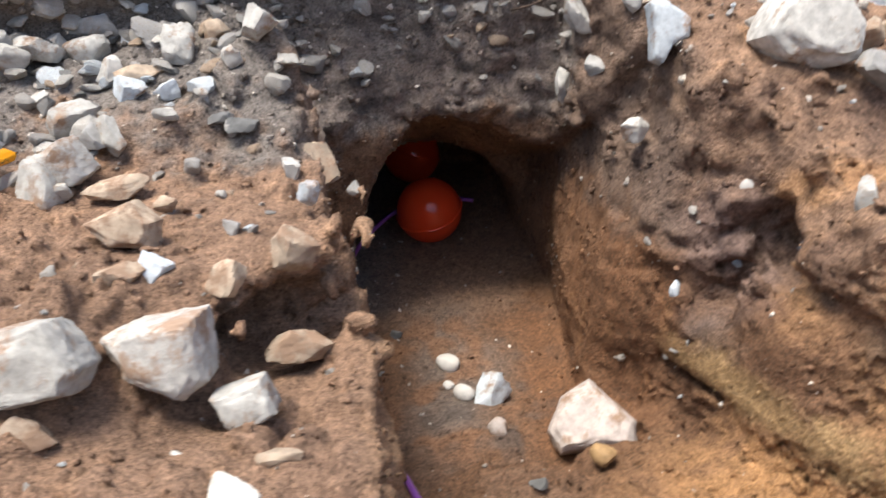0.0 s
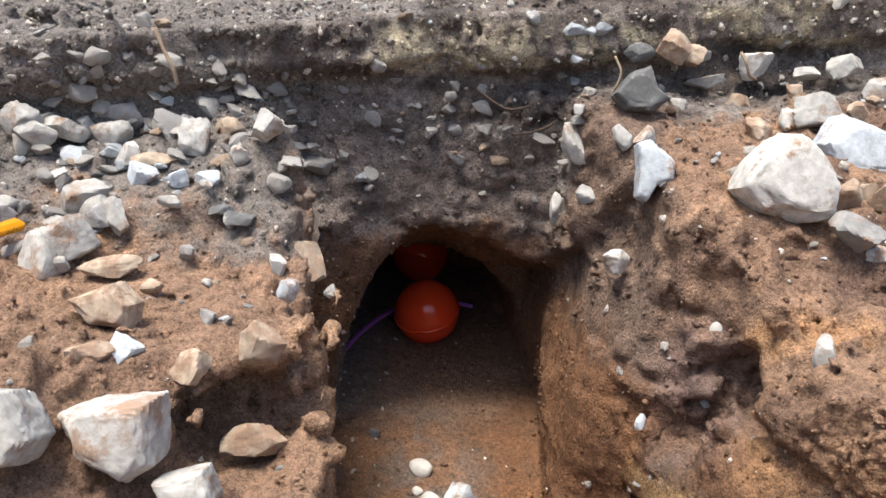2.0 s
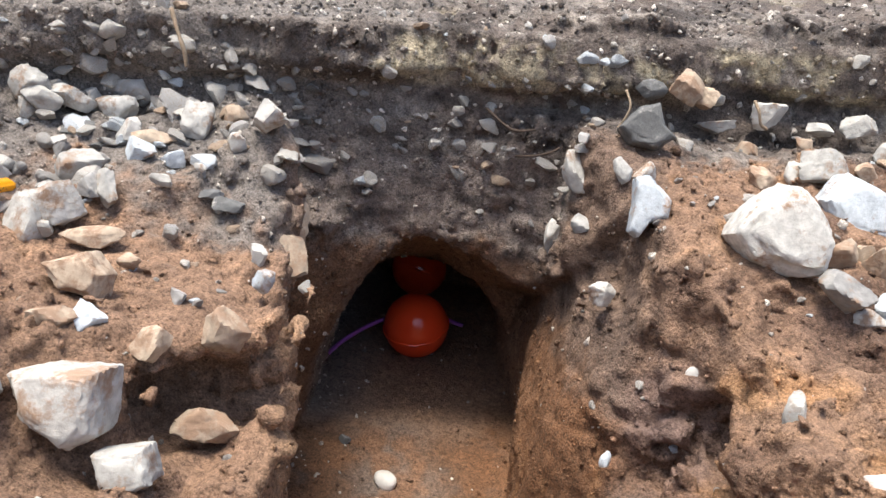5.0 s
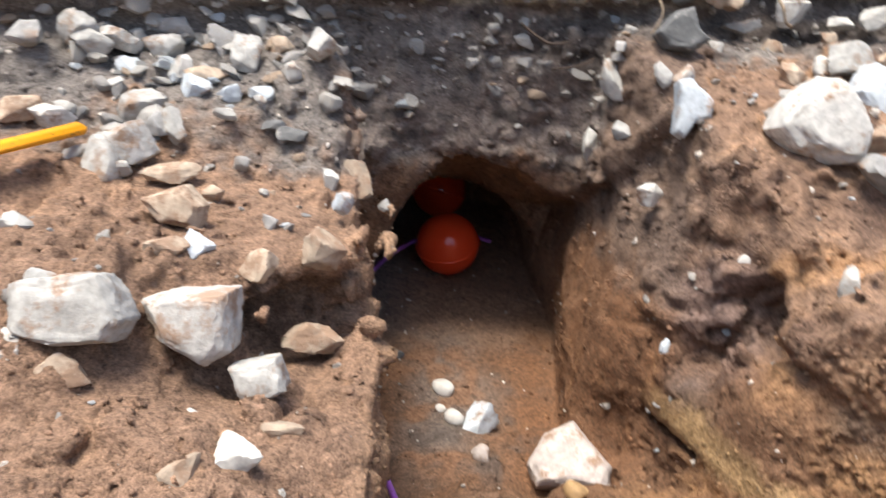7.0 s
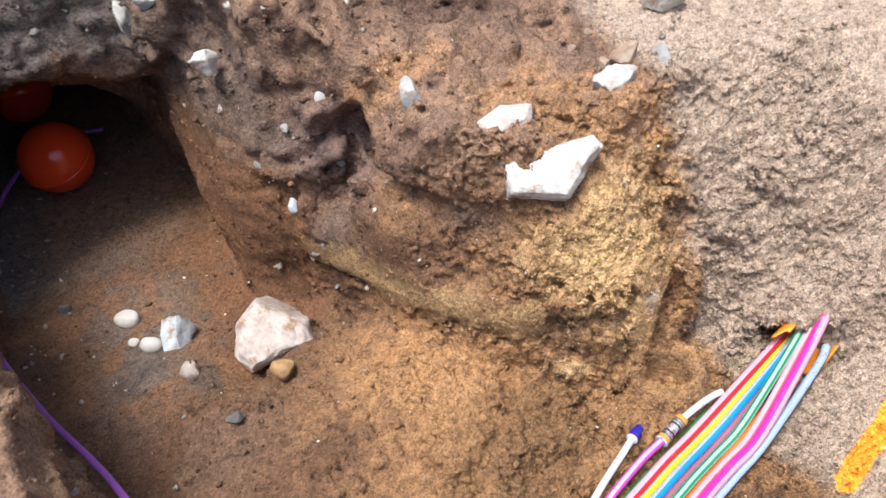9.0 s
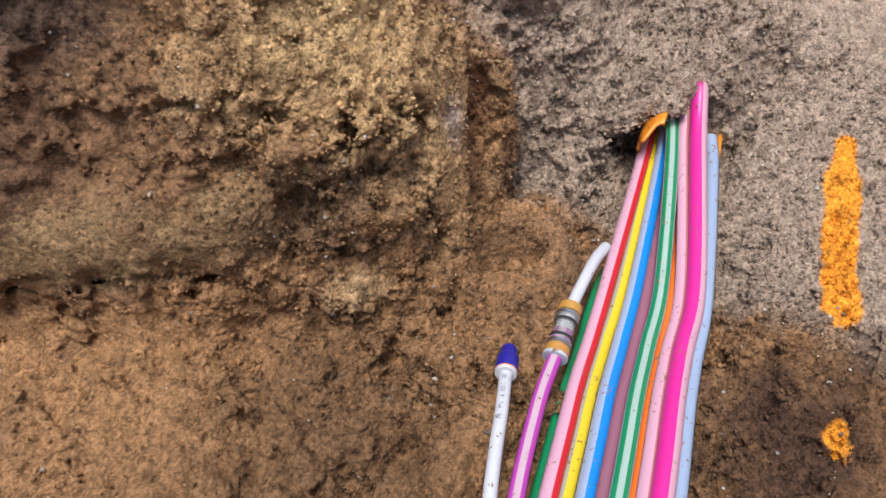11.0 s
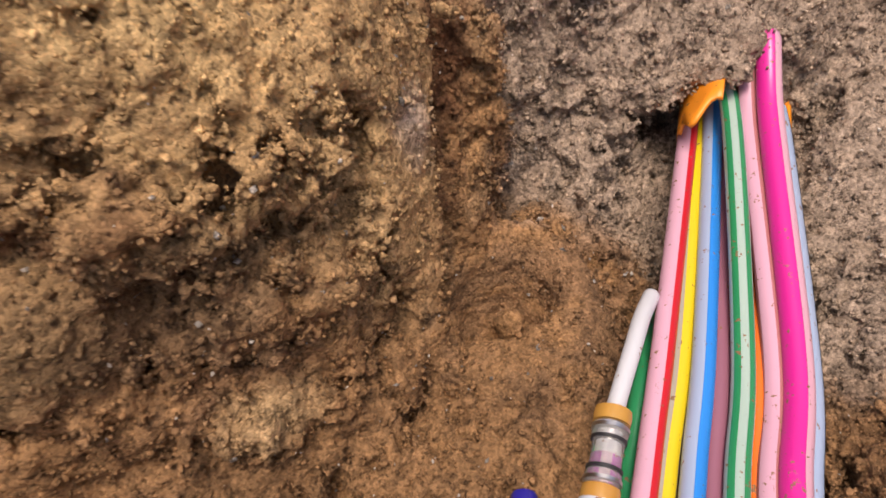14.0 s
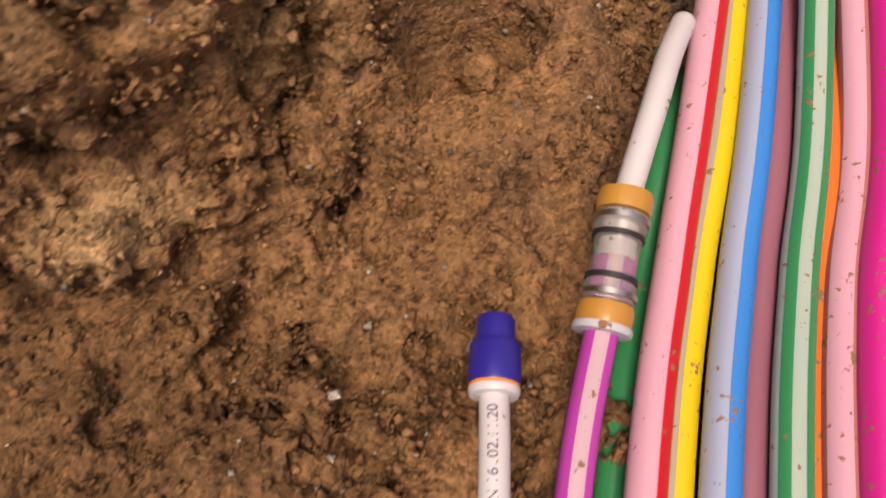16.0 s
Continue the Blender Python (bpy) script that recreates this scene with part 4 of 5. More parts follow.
def tube(points, radius, sides=20, steps=14, twist=0.0, wobble=0.0, arc=None):
    """A round duct along the points. arc: only the strip between these degrees from its top, to its right."""
    line = spline(points, steps)
    bm = bmesh.new()
    rings, total = [], 0.0
    angles = [2 * math.pi * k / sides for k in range(sides)] if arc is None else [radians(arc[0] + (arc[1] - arc[0]) * k / 8) for k in range(9)]
    for i, p in enumerate(line):
        d = (line[min(i + 1, len(line) - 1)] - line[max(i - 1, 0)]).normalized()
        side = d.cross(Vector((0, 0, 1))).normalized()
        up = side.cross(d)
        total += (p - line[i - 1]).length if i else 0
        r = radius * (1 + wobble * noise.noise(Vector((total * 40, 0.3, 3.7))))
        rings.append([bm.verts.new(p + (up * math.cos(a + twist * total) - side * math.sin(a + twist * total)) * r) for a in angles])
    n = len(angles)
    for a, b in zip(rings, rings[1:]):
        for k in range(n if arc is None else n - 1):
            bm.faces.new((a[k], a[(k + 1) % n], b[(k + 1) % n], b[k]))
    if arc is None:
        bm.faces.new(rings[0])
        bm.faces.new(rings[-1][::-1])
        bmesh.ops.recalc_face_normals(bm, faces=bm.faces)
    return bm


def lathe(profile, sides=40):
    """A turned shape round the z axis from (radius, z) pairs."""
    bm = bmesh.new()
    rings = [[bm.verts.new((r * math.cos(2 * math.pi * k / sides), r * math.sin(2 * math.pi * k / sides), z)) for k in range(sides)] for r, z in profile]
    for a, b in zip(rings, rings[1:]):
        for k in range(sides):
            bm.faces.new((a[k], a[(k + 1) % sides], b[(k + 1) % sides], b[k]))
    bm.faces.new(rings[0][::-1])
    bm.faces.new(rings[-1])
    return bm


def single(name, bm, mats, label, category, group=""):
    me = bpy.data.meshes.new(name)
    bm.to_mesh(me)
    bm.free()
    me.polygons.foreach_set("use_smooth", [True] * len(me.polygons))
    for m in mats:
        me.materials.append(m)
    return tagged(new(name, me), label, category, group)


# ---- the marker balls ----
RED = plastic("ball_plastic", (0.86, 0.075, 0.022), 0.16, dust=0.74)


def marker_ball(m, label):
    ball = tagged(new("marker_ball"), label, "ball", "marker balls")
    bm = bmesh.new()
    bmesh.ops.create_uvsphere(bm, u_segments=72, v_segments=48, radius=0.052)
    for v in bm.verts:
        v.co *= 1 + 0.004 * noise.noise(v.co * 30)
    part("shell", bm, RED, ball)
    seam = lathe([(0.0515, -0.0022), (0.0528, -0.0019), (0.0537, -0.0006), (0.0537, 0.0008), (0.0528, 0.0019), (0.0515, 0.0022)], 96)
    for v in seam.verts:
        a = math.atan2(v.co.y, v.co.x)
        v.co.z += 0.0007 * math.sin(5 * a) + 0.0006 * math.sin(11 * a + 1)
    part("seam", seam, RED, ball, "raised moulding seam")
    ball.matrix_world = m
    return ball


marker_ball(pose(-0.022, 1.083, 0.056, 12, -13, 0) @ pose(0, 0, 0, 0, 0, 30), "glossy orange-red plastic ball lying on the tunnel floor")
marker_ball(pose(-0.058, 1.315, 0.053, -20, 10, 0), "orange-red plastic ball deep in the dark tunnel")

VIOLET = plastic("violet_plastic", (0.30, 0.10, 0.42), 0.35)
single("purple_duct", tube([(0.05, 1.13, 0.05), (-0.01, 1.14, 0.05), (-0.075, 1.10, 0.045), (-0.122, 1.02, 0.035), (-0.142, 0.92, 0.03), (-0.145, 0.80, 0.032),
                            (-0.095, 0.64, 0.05), (-0.028, 0.48, 0.088), (0.006, 0.36, 0.13), (0.03, 0.2, 0.12), (0.05, 0.0, 0.09)], 0.0033, 16), [VIOLET],
       "thin purple plastic duct bending out of the tunnel", "cable")

# ---- the bundle of ducts and its conduit ----
U = Vector((0.31, -0.95, 0))
BASE = [Vector(p) for p in ((0.600, 0.305, 0.092), (0.499, 0.2755, 0.088), (0.4545, 0.263, 0.086), (0.408, 0.2495, 0.089), (0.30, 0.211, 0.093),
                            (0.20, 0.155, 0.09), (0.11, 0.05, 0.088), (0.07, -0.16, 0.09))]


def duct(label, near, mid, far, lift, colours, stripes, head, radius=0.0041):
    """One duct of the bundle: how far it lies beside the first at the conduit, half-way and beyond."""
    beside = [near, mid, far] + [far * 1.02] * 5
    line = [Vector(h) for h in head] + [b + U * o + Vector((0, 0, lift)) for b, o in zip(BASE[1 if len(head) > 1 else 0:], beside[1 if len(head) > 1 else 0:])]
    ob = tagged(new("duct"), label, "cable", "ducts of the bundle")
    part("tube", tube(line, radius, 24, 16, 0.5, 0.012), duct_plastic(*colours[0]), ob)
    for lo, hi, slot in stripes:
        part("stripe", tube(line, radius + 0.00015, 24, 16, 0.5, 0.012, (lo, hi)), duct_plastic(*colours[slot]), ob, colours[slot][0].replace("_", " ") + " stripe")
    return ob


DUCT_PLASTICS = {}


def duct_plastic(name, rgb):
    if name not in DUCT_PLASTICS:
        DUCT_PLASTICS[name] = plastic("duct_" + name, rgb, 0.3)
    return DUCT_PLASTICS[name]


PINK, REDC, BEIGE, YELLOW = ("pink", (0.547, 0.306, 0.390)), ("red", (0.514, 0.013, 0.021)), ("beige", (0.348, 0.316, 0.257)), ("yellow", (0.597, 0.464, 0.016))
SKY, BLUE, MAUVE, MINT, GREEN = ("pale_blue", (0.275, 0.357, 0.498)), ("blue", (0.008, 0.199, 0.597)), ("mauve", (0.248, 0.099, 0.140)), ("pale_green", (0.299, 0.415, 0.357)), ("green", (0.008, 0.215, 0.083))
ORANGE, ROSE, MAGENTA, BLACK = ("orange", (0.663, 0.140, 0.016)), ("rose", (0.365, 0.140, 0.140)), ("magenta", (0.597, 0.021, 0.248)), ("black", (0.016, 0.016, 0.021))
duct("pink plastic duct with a red stripe in the bundle", 0.0, 0.0, 0.0, 0.003, [PINK, REDC], [(12, 85, 1)], [(0.64, 0.318, 0.10)])
duct("beige plastic duct with a yellow stripe in the bundle", 0.0045, 0.0068, 0.0062, -0.002, [BEIGE, YELLOW], [(-15, 50, 1)], [(0.64, 0.313, 0.094)])
duct("pale blue plastic duct with a blue stripe in the bundle", 0.0105, 0.0140, 0.0142, 0.002, [SKY, BLUE], [(-8, 62, 1)], [(0.64, 0.31, 0.105)])
duct("dark mauve plastic duct in the bundle", 0.0155, 0.0200, 0.0208, -0.003, [MAUVE], [], [(0.64, 0.305, 0.10)])
duct("pale green plastic duct with two green stripes", 0.0215, 0.0268, 0.0272, 0.003, [MINT, GREEN], [(-62, -28, 1), (12, 46, 1)], [(0.640, 0.314, 0.07), (0.622, 0.302, 0.106), (0.600, 0.289, 0.109)])
duct("orange plastic duct low in the bundle", 0.0280, 0.0332, 0.0340, -0.003, [ORANGE], [], [(0.64, 0.295, 0.10)])
duct("dusty rose plastic duct in the bundle", 0.0315, 0.0375, 0.0375, 0.001, [ROSE, PINK], [(-70, 0, 1)], [(0.652, 0.306, 0.08), (0.634, 0.298, 0.120), (0.600, 0.281, 0.107)])
duct("magenta plastic duct with a pale pink side", 0.0380, 0.0440, 0.0438, 0.005, [MAGENTA, PINK], [(10, 110, 1)], [(0.660, 0.303, 0.085), (0.641, 0.294, 0.130), (0.604, 0.2755, 0.1135)], 0.005)
duct("pale blue plastic duct with a black side", 0.0415, 0.0500, 0.0502, -0.002, [SKY, BLACK], [(60, 150, 1)], [(0.635, 0.277, 0.095)])
duct("dark green plastic duct half covered by soil", -0.004, -0.0045, -0.0045, -0.0100, [GREEN], [], [(0.60, 0.31, 0.02), (0.550, 0.295, 0.042)])

# orange conduit, slit along its top
ORANGE_PIPE = plastic("orange_conduit", (0.78, 0.26, 0.02), 0.4)
bm = bmesh.new()
axis = Vector((0.95, 0.31, 0.12)).normalized()
side = U.normalized()
over = side.cross(axis)
over = over if over.z > 0 else -over
centre = Vector((0.60, 0.282, 0.098))
grid = []
for i in range(13):
    s = i / 12
    row = []
    for k in range(49):
        a = radians(118 + 215 * k / 48)
        front = 0.003 - 0.009 * math.exp(-((k - 6) / 4) ** 2) - 0.004 * math.exp(-((k - 46) / 4) ** 2) + 0.002 * math.sin(k * 0.9)
        r = 0.0265 + 0.004 * (1 - s) ** 6 * math.exp(-((k - 4) / 6) ** 2)
        row.append(centre + axis * (front + s * (0.09 - front)) + (side * math.cos(a) + over * math.sin(a)) * r)
    grid.append(row)
vs = [[bm.verts.new(p) for p in row] for row in grid]
for i in range(12):
    for k in range(48):
        bm.faces.new((vs[i][k], vs[i + 1][k], vs[i + 1][k + 1], vs[i][k + 1]))
bmesh.ops.recalc_face_normals(bm, faces=bm.faces)
bmesh.ops.solidify(bm, geom=bm.faces[:], thickness=0.0018)
single("conduit", bm, [ORANGE_PIPE], "torn orange plastic conduit sunk in grey sand around the ducts", "pipe")

# ---- white duct, connector and purple duct ----
WHITE = plastic("white_plastic", (0.50, 0.52, 0.55), 0.35)
PURPLE = plastic("purple_plastic", (0.42, 0.05, 0.36), 0.3)
PALE = plastic("pale_pink_plastic", (0.48, 0.34, 0.40), 0.3)
NAVY = plastic("navy_plastic", (0.022, 0.018, 0.24), 0.3, dust=0.75)
single("white_duct", tube([(0.5135, 0.2862, 0.0925), (0.500, 0.2850, 0.0962), (0.485, 0.2825, 0.0985), (0.459, 0.278, 0.0975), (0.445, 0.274, 0.096)], 0.0031, 20), [WHITE],
       "white plastic duct held in a clear connector", "cable")
top, end = Vector((0.460, 0.2785, 0.0975)), Vector((0.432, 0.2705, 0.0945))
striped = tagged(new("purple_striped_duct"), "purple plastic duct with pale pink stripes from the connector", "cable")
RUN = [(0.446, 0.2745, 0.096), (0.432, 0.2705, 0.0945), (0.398, 0.261, 0.096), (0.34, 0.238, 0.097), (0.26, 0.195, 0.092), (0.17, 0.12, 0.088), (0.10, 0.0, 0.088), (0.09, -0.16, 0.09)]
part("tube", tube(RUN, 0.0036, 24, 14, 0.6), PURPLE, striped)
for lo in (-25, 110, 215):
    part("stripe", tube(RUN, 0.00372, 24, 14, 0.6, 0.0, (lo, lo + 48)), PALE, striped, "pale pink stripe")

CLEAR, nt, b = material("clear_plastic", 0.12)
b.inputs["Base Color"].default_value = (0.86, 0.86, 0.84, 1)
b.inputs["Transmission Weight"].default_value = 0.85
b.inputs["IOR"].default_value = 1.3
AMBER, nt, b = material("amber_plastic", 0.25)
b.inputs["Base Color"].default_value = (0.72, 0.38, 0.08, 1)
b.inputs["Transmission Weight"].default_value = 0.45
RUBBER, nt, b = material("black_rubber", 0.5)
b.inputs["Base Color"].default_value = (0.015, 0.015, 0.018, 1)
STEEL, nt, b = material("steel_grip", 0.3)
b.inputs["Base Color"].default_value = (0.55, 0.54, 0.52, 1)
b.inputs["Metallic"].default_value = 1.0
GREYP = plastic("grey_plastic", (0.42, 0.46, 0.52), 0.4)

connector = tagged(new("duct_connector"), "clear plastic push-fit connector with amber ends and black seals", "connector")
part("body", lathe([(0.0046, -0.0105), (0.0056, -0.0100), (0.0058, -0.0065), (0.0052, -0.0055), (0.0050, 0.0), (0.0052, 0.0055), (0.0058, 0.0065), (0.0056, 0.0100), (0.0046, 0.0105)]), CLEAR, connector)
for s in (-1, 1):
    part("seal", lathe([(0.0052, s * 0.0048 - 0.0006), (0.0057, s * 0.0048 - 0.0005), (0.0057, s * 0.0048 + 0.0005), (0.0052, s * 0.0048 + 0.0006)]), RUBBER, connector, "black rubber seal")
    part("collar", lathe([(0.0040, s * 0.0128 - 0.0024), (0.0059, s * 0.0128 - 0.0023), (0.0062, s * 0.0128), (0.0059, s * 0.0128 + 0.0023), (0.0040, s * 0.0128 + 0.0024)]), AMBER, connector, "amber collar")
    part("grip", lathe([(0.0057, s * 0.0085 - 0.0007), (0.0061, s * 0.0085 - 0.0006), (0.0061, s * 0.0085 + 0.0006), (0.0057, s * 0.0085 + 0.0007)]), STEEL, connector, "metal grip ring")
part("end_ring", lathe([(0.0040, -0.0168), (0.0062, -0.0166), (0.0064, -0.0158), (0.0062, -0.0150), (0.0040, -0.0149)]), GREYP, connector, "grey end ring")
connector.matrix_world = Matrix.Translation((top + end) / 2) @ (top - end).to_track_quat("Z", "Y").to_matrix().to_4x4()

# ---- capped white duct with print ----
PIPE = [(0.4085, 0.2838, 0.0968), (0.390, 0.274, 0.0985), (0.35, 0.254, 0.0975), (0.27, 0.21, 0.088), (0.18, 0.14, 0.082), (0.11, 0.03, 0.08), (0.05, -0.16, 0.085)]
capped = tagged(new("capped_duct"), "white plastic duct closed with a dark blue cap", "cable")
part("tube", tube(PIPE, 0.0031, 28, 20), WHITE, capped)
ctop, cbase = Vector((0.4225, 0.2908, 0.0950)), Vector((0.4085, 0.2838, 0.0968))
cm = Matrix.Translation(cbase) @ (ctop - cbase).to_track_quat("Z", "Y").to_matrix().to_4x4()
cap = part("cap", lathe([(0.0030, 0.0002), (0.0052, 0.0006), (0.0054, 0.0012), (0.0054, 0.0088), (0.0049, 0.0098), (0.0041, 0.0101), (0.0041, 0.0148), (0.0037, 0.0155), (0.0028, 0.0157), (0.0025, 0.0150)]), NAVY, capped, "dark blue plastic cap")
cap.matrix_world = cm
ring = part("cap_ring", lathe([(0.0030, -0.0016), (0.0050, -0.0015), (0.0053, -0.0008), (0.0053, 0.0), (0.0048, 0.0006)]), WHITE, capped, "white ring below the cap")
ring.matrix_world = cm
band = part("orange_ring", lathe([(0.0040, 0.0001), (0.00525, 0.0002), (0.00525, 0.0007), (0.0040, 0.0008)]), ORANGE_PIPE, capped, "thin orange ring")
band.matrix_world = cm


def printed(text, points, start, size, radius, mat, parent):
    """Letters wrapped on the upper side of a tube; they read towards the first point."""
    curve = bpy.data.curves.new("print", "FONT")
    curve.body, curve.size = text, size
    curve.extrude = 0.0
    tmp = bpy.data.objects.new("print", curve)
    scene.collection.objects.link(tmp)
    me = bpy.data.meshes.new_from_object(tmp.evaluated_get(bpy.context.evaluated_depsgraph_get()))
    bpy.data.objects.remove(tmp)
    line = spline(points, 20)
    lengths = [0.0]
    for a, b in zip(line, line[1:]):
        lengths.append(lengths[-1] + (b - a).length)
    width = max(v.co.x for v in me.vertices)
    for v in me.vertices:
        s = start + width - v.co.x
        i = max(j for j in range(len(lengths) - 1) if lengths[j] <= s)
        t = (s - lengths[i]) / (lengths[i + 1] - lengths[i])
        p = line[i].lerp(line[i + 1], t)
        d = (line[i] - line[i + 1]).normalized()
        right = d.cross(Vector((0, 0, 1))).normalized()
        up = right.cross(d)
        a = -(v.co.y - size * 0.35) / radius - 0.15
        v.co = p + (up * math.cos(a) + right * math.sin(a)) * (radius + 0.00008)
    me.materials.append(mat)
    ob = new("print", me)
    ob.parent = parent
    return tagged(ob, "dark printed letters")


INK, nt, b = material("grey_ink", 0.6)
b.inputs["Base Color"].default_value = (0.07, 0.08, 0.11, 1)
printed("PE I PN 16  02.11.20", PIPE, 0.004, 0.0030, 0.0031, INK, capped)

# ---- orange stake on the bank ----
bm = bmesh.new()
bmesh.ops.create_cube(bm, size=1)
for v in bm.verts:
    v.co = Vector((v.co.x * 0.016, v.co.y * 0.26, v.co.z * 0.009))
    if v.co.y > 0:
        v.co.z *= 0.7
bmesh.ops.bevel(bm, geom=bm.edges[:], offset=0.0022, segments=3, affect="EDGES")
stake = single("plastic_stake", bm, [plastic("orange_stake", (0.88, 0.36, 0.01), 0.4)], "flat orange-yellow plastic stake lying on the stony bank", "stake")
stake.matrix_world = look((-0.372, 0.612, 0.352), (-0.45, 0.475, 0.346)) @ pose(0, 0, 0.0, -90, 0, 0) @ pose(0, 0.13, 0)

# ---- roots in the cut edge ----
ROOT = speckled("root_bark", (0.33, 0.25, 0.17), cover=0.7, scale=120)
TWIG = speckled("dark_root", (0.08, 0.055, 0.04), cover=0.8, scale=120)
for pts, r, m, what in (
        ([(-0.302, 0.765, 0.515), (-0.292, 0.758, 0.498), (-0.280, 0.752, 0.478), (-0.276, 0.752, 0.462)], 0.0022, ROOT, "pale dry root hanging from the cut edge"),
        ([(0.178, 0.868, 0.515), (0.186, 0.860, 0.500), (0.183, 0.858, 0.484), (0.178, 0.862, 0.470)], 0.0014, ROOT, "thin reddish root hanging from the cut edge"),
        ([(0.030, 0.872, 0.462), (0.050, 0.862, 0.452), (0.068, 0.860, 0.446), (0.090, 0.868, 0.450)], 0.0016, TWIG, "dark root lying along the cut wall"),
        ([(0.075, 0.868, 0.415), (0.095, 0.860, 0.422), (0.112, 0.858, 0.430), (0.122, 0.866, 0.436)], 0.0013, TWIG, "dark root lying along the cut wall"),
        ([(-0.142, 0.862, 0.470), (-0.146, 0.855, 0.455), (-0.143, 0.854, 0.440), (-0.148, 0.858, 0.425)], 0.0012, ROOT, "thin pale root hanging from the cut edge"),
        ([(0.330, 0.925, 0.525), (0.336, 0.915, 0.515), (0.342, 0.915, 0.502), (0.352, 0.92, 0.497)], 0.0018, ROOT, "pale dry root in the cut edge")):
    single("root", tube(pts, r, 10, 8, 0, 0.25), [m], what, "root", "roots in the cut edge")


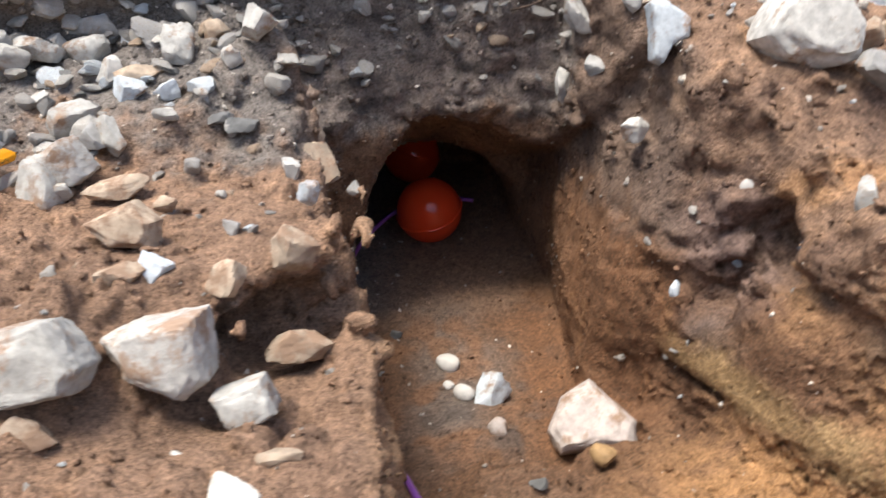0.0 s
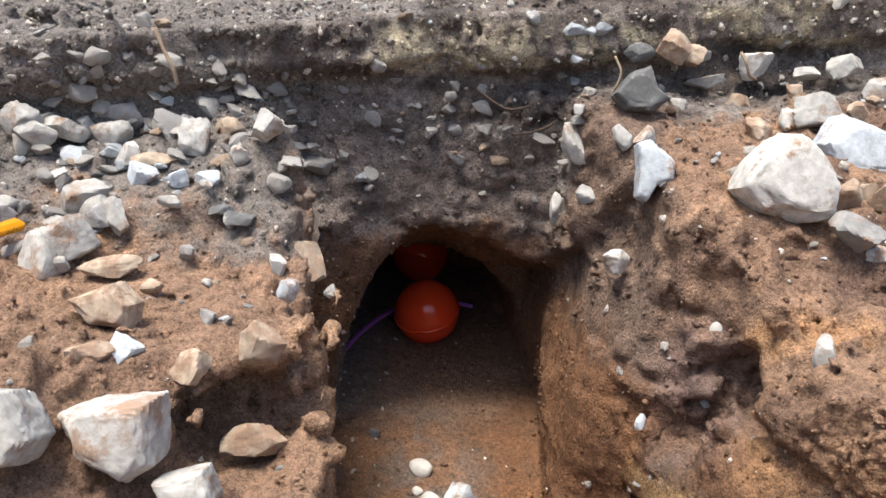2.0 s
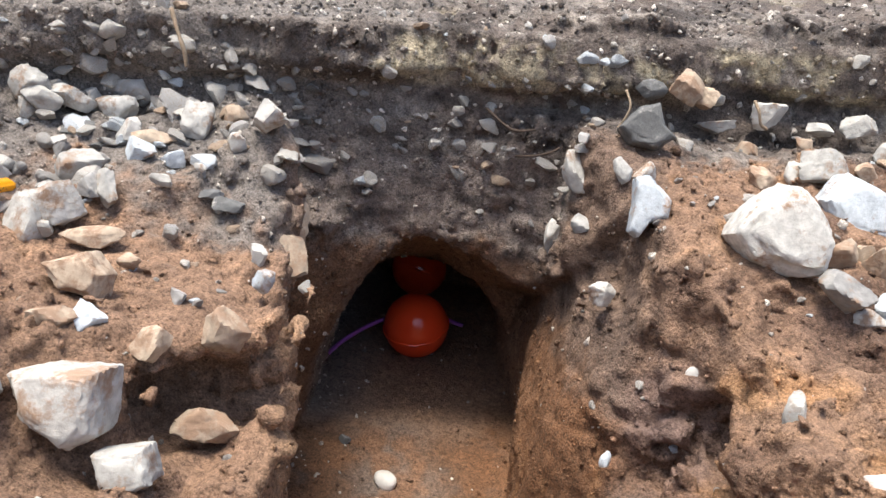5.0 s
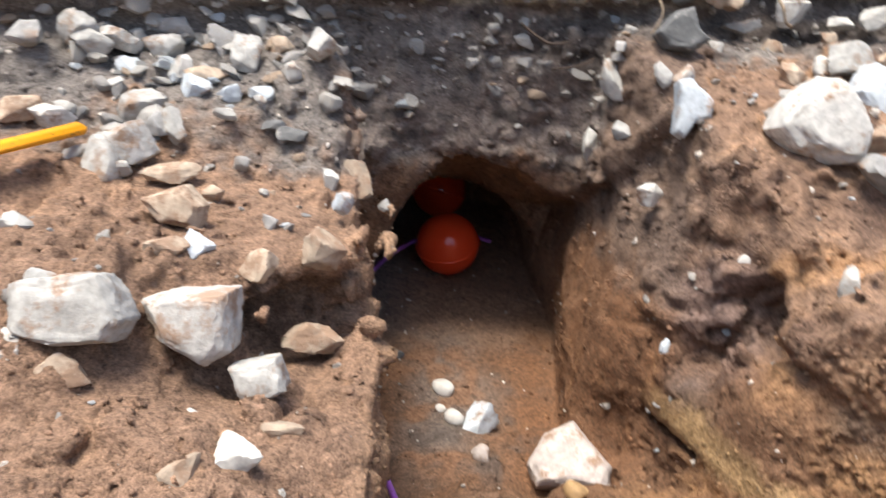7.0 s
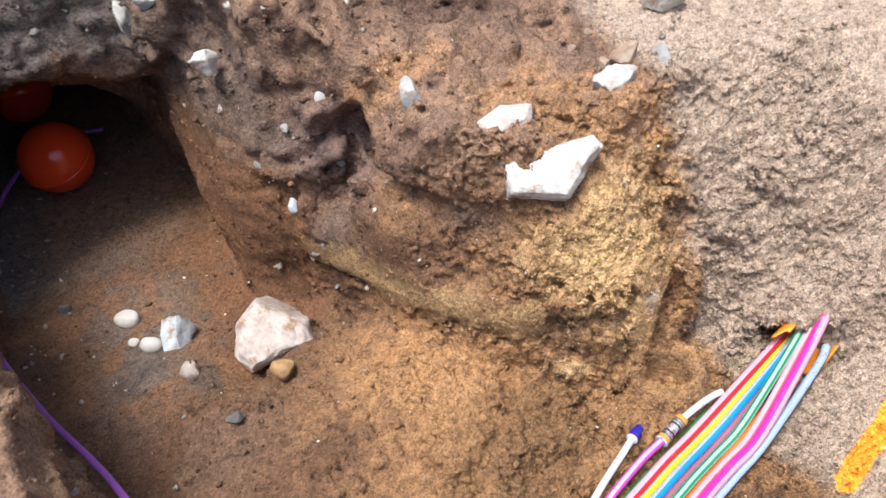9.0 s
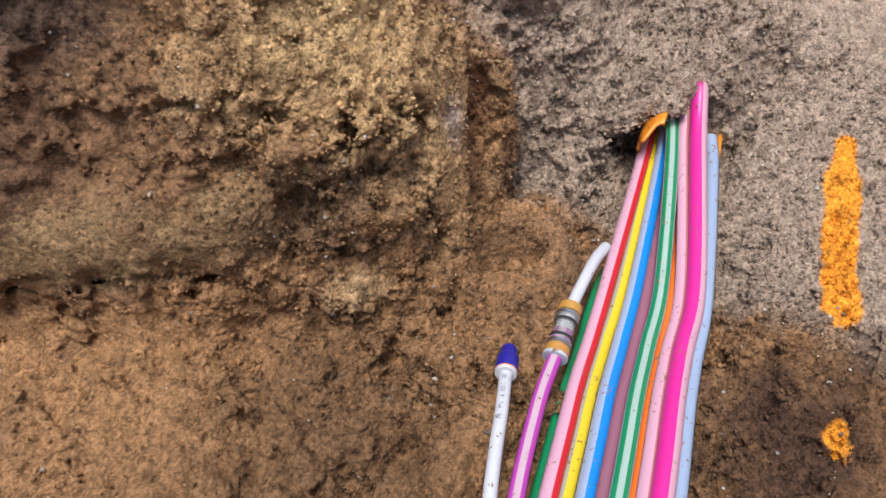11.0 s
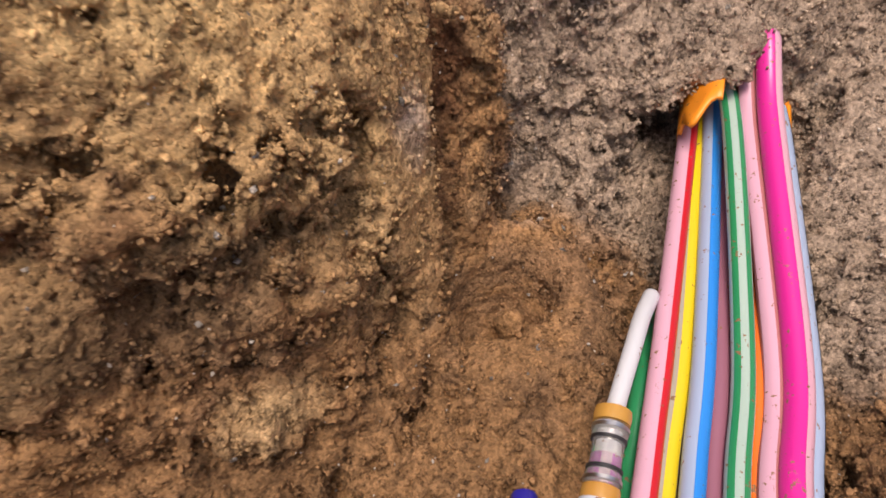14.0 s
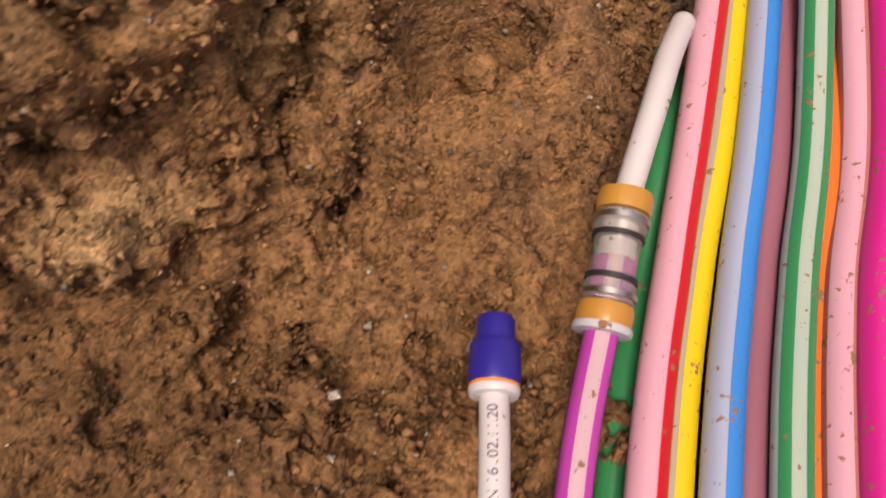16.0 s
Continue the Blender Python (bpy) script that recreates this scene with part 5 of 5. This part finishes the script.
# ---- crumbs of soil and gravel ----
def scatter(name, host, count, low, high, seed, keep=None, tint=None, label="", flat=0.5, power=2.2, sink=0.05, plain=False):
    """Many small broken grains over a surface, joined in one mesh."""
    rng = np.random.default_rng(seed)
    me = host.data
    co = np.empty(len(me.vertices) * 3, np.float32)
    me.vertices.foreach_get("co", co)
    co = co.reshape(-1, 3).astype(float)
    ar = np.empty(len(me.polygons), np.float32)
    me.polygons.foreach_get("area", ar)
    ce = np.empty(len(me.polygons) * 3, np.float32)
    me.polygons.foreach_get("center", ce)
    ce = ce.reshape(-1, 3).astype(float)
    no = np.empty(len(me.polygons) * 3, np.float32)
    me.polygons.foreach_get("normal", no)
    no = no.reshape(-1, 3).astype(float)
    wt = ar.astype(float)
    if keep is not None:
        wt = wt * keep(ce)
    pick = rng.choice(len(wt), count, p=wt / wt.sum())
    size = low * (high / low) ** (rng.random(count) ** power)
    at = ce[pick] + rng.normal(size=(count, 3)) * 0.0012 - no[pick] * (size * sink)[:, None]
    g = (1 + 5 ** 0.5) / 2
    ico = np.array([(-1, g, 0), (1, g, 0), (-1, -g, 0), (1, -g, 0), (0, -1, g), (0, 1, g), (0, -1, -g), (0, 1, -g), (g, 0, -1), (g, 0, 1), (-g, 0, -1), (-g, 0, 1)]) / 1.902
    tri = np.array([(0, 11, 5), (0, 5, 1), (0, 1, 7), (0, 7, 10), (0, 10, 11), (1, 5, 9), (5, 11, 4), (11, 10, 2), (10, 7, 6), (7, 1, 8),
                    (3, 9, 4), (3, 4, 2), (3, 2, 6), (3, 6, 8), (3, 8, 9), (4, 9, 5), (2, 4, 11), (6, 2, 10), (8, 6, 7), (9, 8, 1)])
    if plain:
        ico = np.array([(1, 0, 0), (-1, 0, 0), (0, 1, 0), (0, -1, 0), (0, 0, 1), (0, 0, -1)], float)
        tri = np.array([(0, 2, 4), (2, 1, 4), (1, 3, 4), (3, 0, 4), (2, 0, 5), (1, 2, 5), (3, 1, 5), (0, 3, 5)])
    corners = len(ico)
    q = rng.normal(size=(count, 4))
    q /= np.linalg.norm(q, axis=1)[:, None]
    a, b, c, d = q.T
    R = np.stack([1 - 2 * (c * c + d * d), 2 * (b * c - a * d), 2 * (b * d + a * c), 2 * (b * c + a * d), 1 - 2 * (b * b + d * d), 2 * (c * d - a * b),
                  2 * (b * d - a * c), 2 * (c * d + a * b), 1 - 2 * (b * b + c * c)], 1).reshape(-1, 3, 3)
    shape = ico[None] * rng.uniform(0.62 if plain else 0.42, 1.25, (count, corners, 1)) * rng.uniform(flat, 1.15, (count, 1, 3))
    pts = np.einsum("nij,nkj->nki", R, shape) * (size * 0.5)[:, None, None] + at[:, None, :]
    col = soil_colours(at) * rng.uniform(0.62, 1.35, (count, 1))
    if tint is not None:
        col = tint(at, col, rng)
    m2 = bpy.data.meshes.new(name)
    faces = (tri[None] + corners * np.arange(count)[:, None, None]).reshape(-1, 3)
    m2.vertices.add(count * corners)
    m2.vertices.foreach_set("co", pts.astype(np.float32).ravel())
    m2.loops.add(faces.size)
    m2.loops.foreach_set("vertex_index", faces.ravel().astype(np.int32))
    m2.polygons.add(len(faces))
    m2.polygons.foreach_set("loop_start", np.arange(0, faces.size, 3, dtype=np.int32))
    m2.update(calc_edges=True)
    full = np.ones((count * corners, 4), np.float32)
    full[:, :3] = np.repeat(col, corners, 0)
    m2.color_attributes.new("soil", "FLOAT_COLOR", "POINT").data.foreach_set("color", full.ravel())
    m2.materials.append(SOIL)
    return tagged(new(name, m2), label, "soil", kind="stuff")


def stony(share):
    def tint(at, col, rng):
        pale = rng.random(len(at)) < share
        col[pale] = np.array([0.42, 0.38, 0.33]) * rng.uniform(0.5, 1.5, (pale.sum(), 1))
        return col
    return tint


def grey_ground(p):
    x, y, z = p.T
    return 0.02 + smooth(0.0, -0.16, x) * smooth(0.60, 0.70, y) + smooth(-0.05, 0.0, y - wall_line(x)) * smooth(0.33, 0.42, z) + 0.35 * smooth(0.15, 0.3, x) * smooth(0.6, 0.75, y)


scatter("soil_crumbs", pit, 32000, 0.0012, 0.010, 11, tint=stony(0.05), label="loose brown soil crumbs and clods")
scatter("gravel", pit, 9000, 0.003, 0.015, 12, keep=grey_ground, tint=stony(0.32), label="grey broken gravel in dark soil")
scatter("sand_crumbs", sandy, 120000, 0.0009, 0.0042, 13, sink=0.1, plain=True, keep=lambda p: (0.25 + smooth(0.32, 0.38, p[:, 0]) * smooth(0.45, 0.40, p[:, 1])) * (0.3 + smooth(0.016, 0.022, np.hypot(p[:, 0] - 0.4905, p[:, 1] - 0.3365))), power=2.0, tint=stony(0.02), label="loose ochre sand crumbs")
scatter("street_gravel", ground, 2500, 0.004, 0.02, 14, keep=lambda p: smooth(1.15, 1.2, p[:, 1]) * smooth(0.3, 0.4, p[:, 2]) * smooth(1.0, 0.8, np.abs(p[:, 0])), tint=stony(0.4), label="grey gravel on the street's edge")
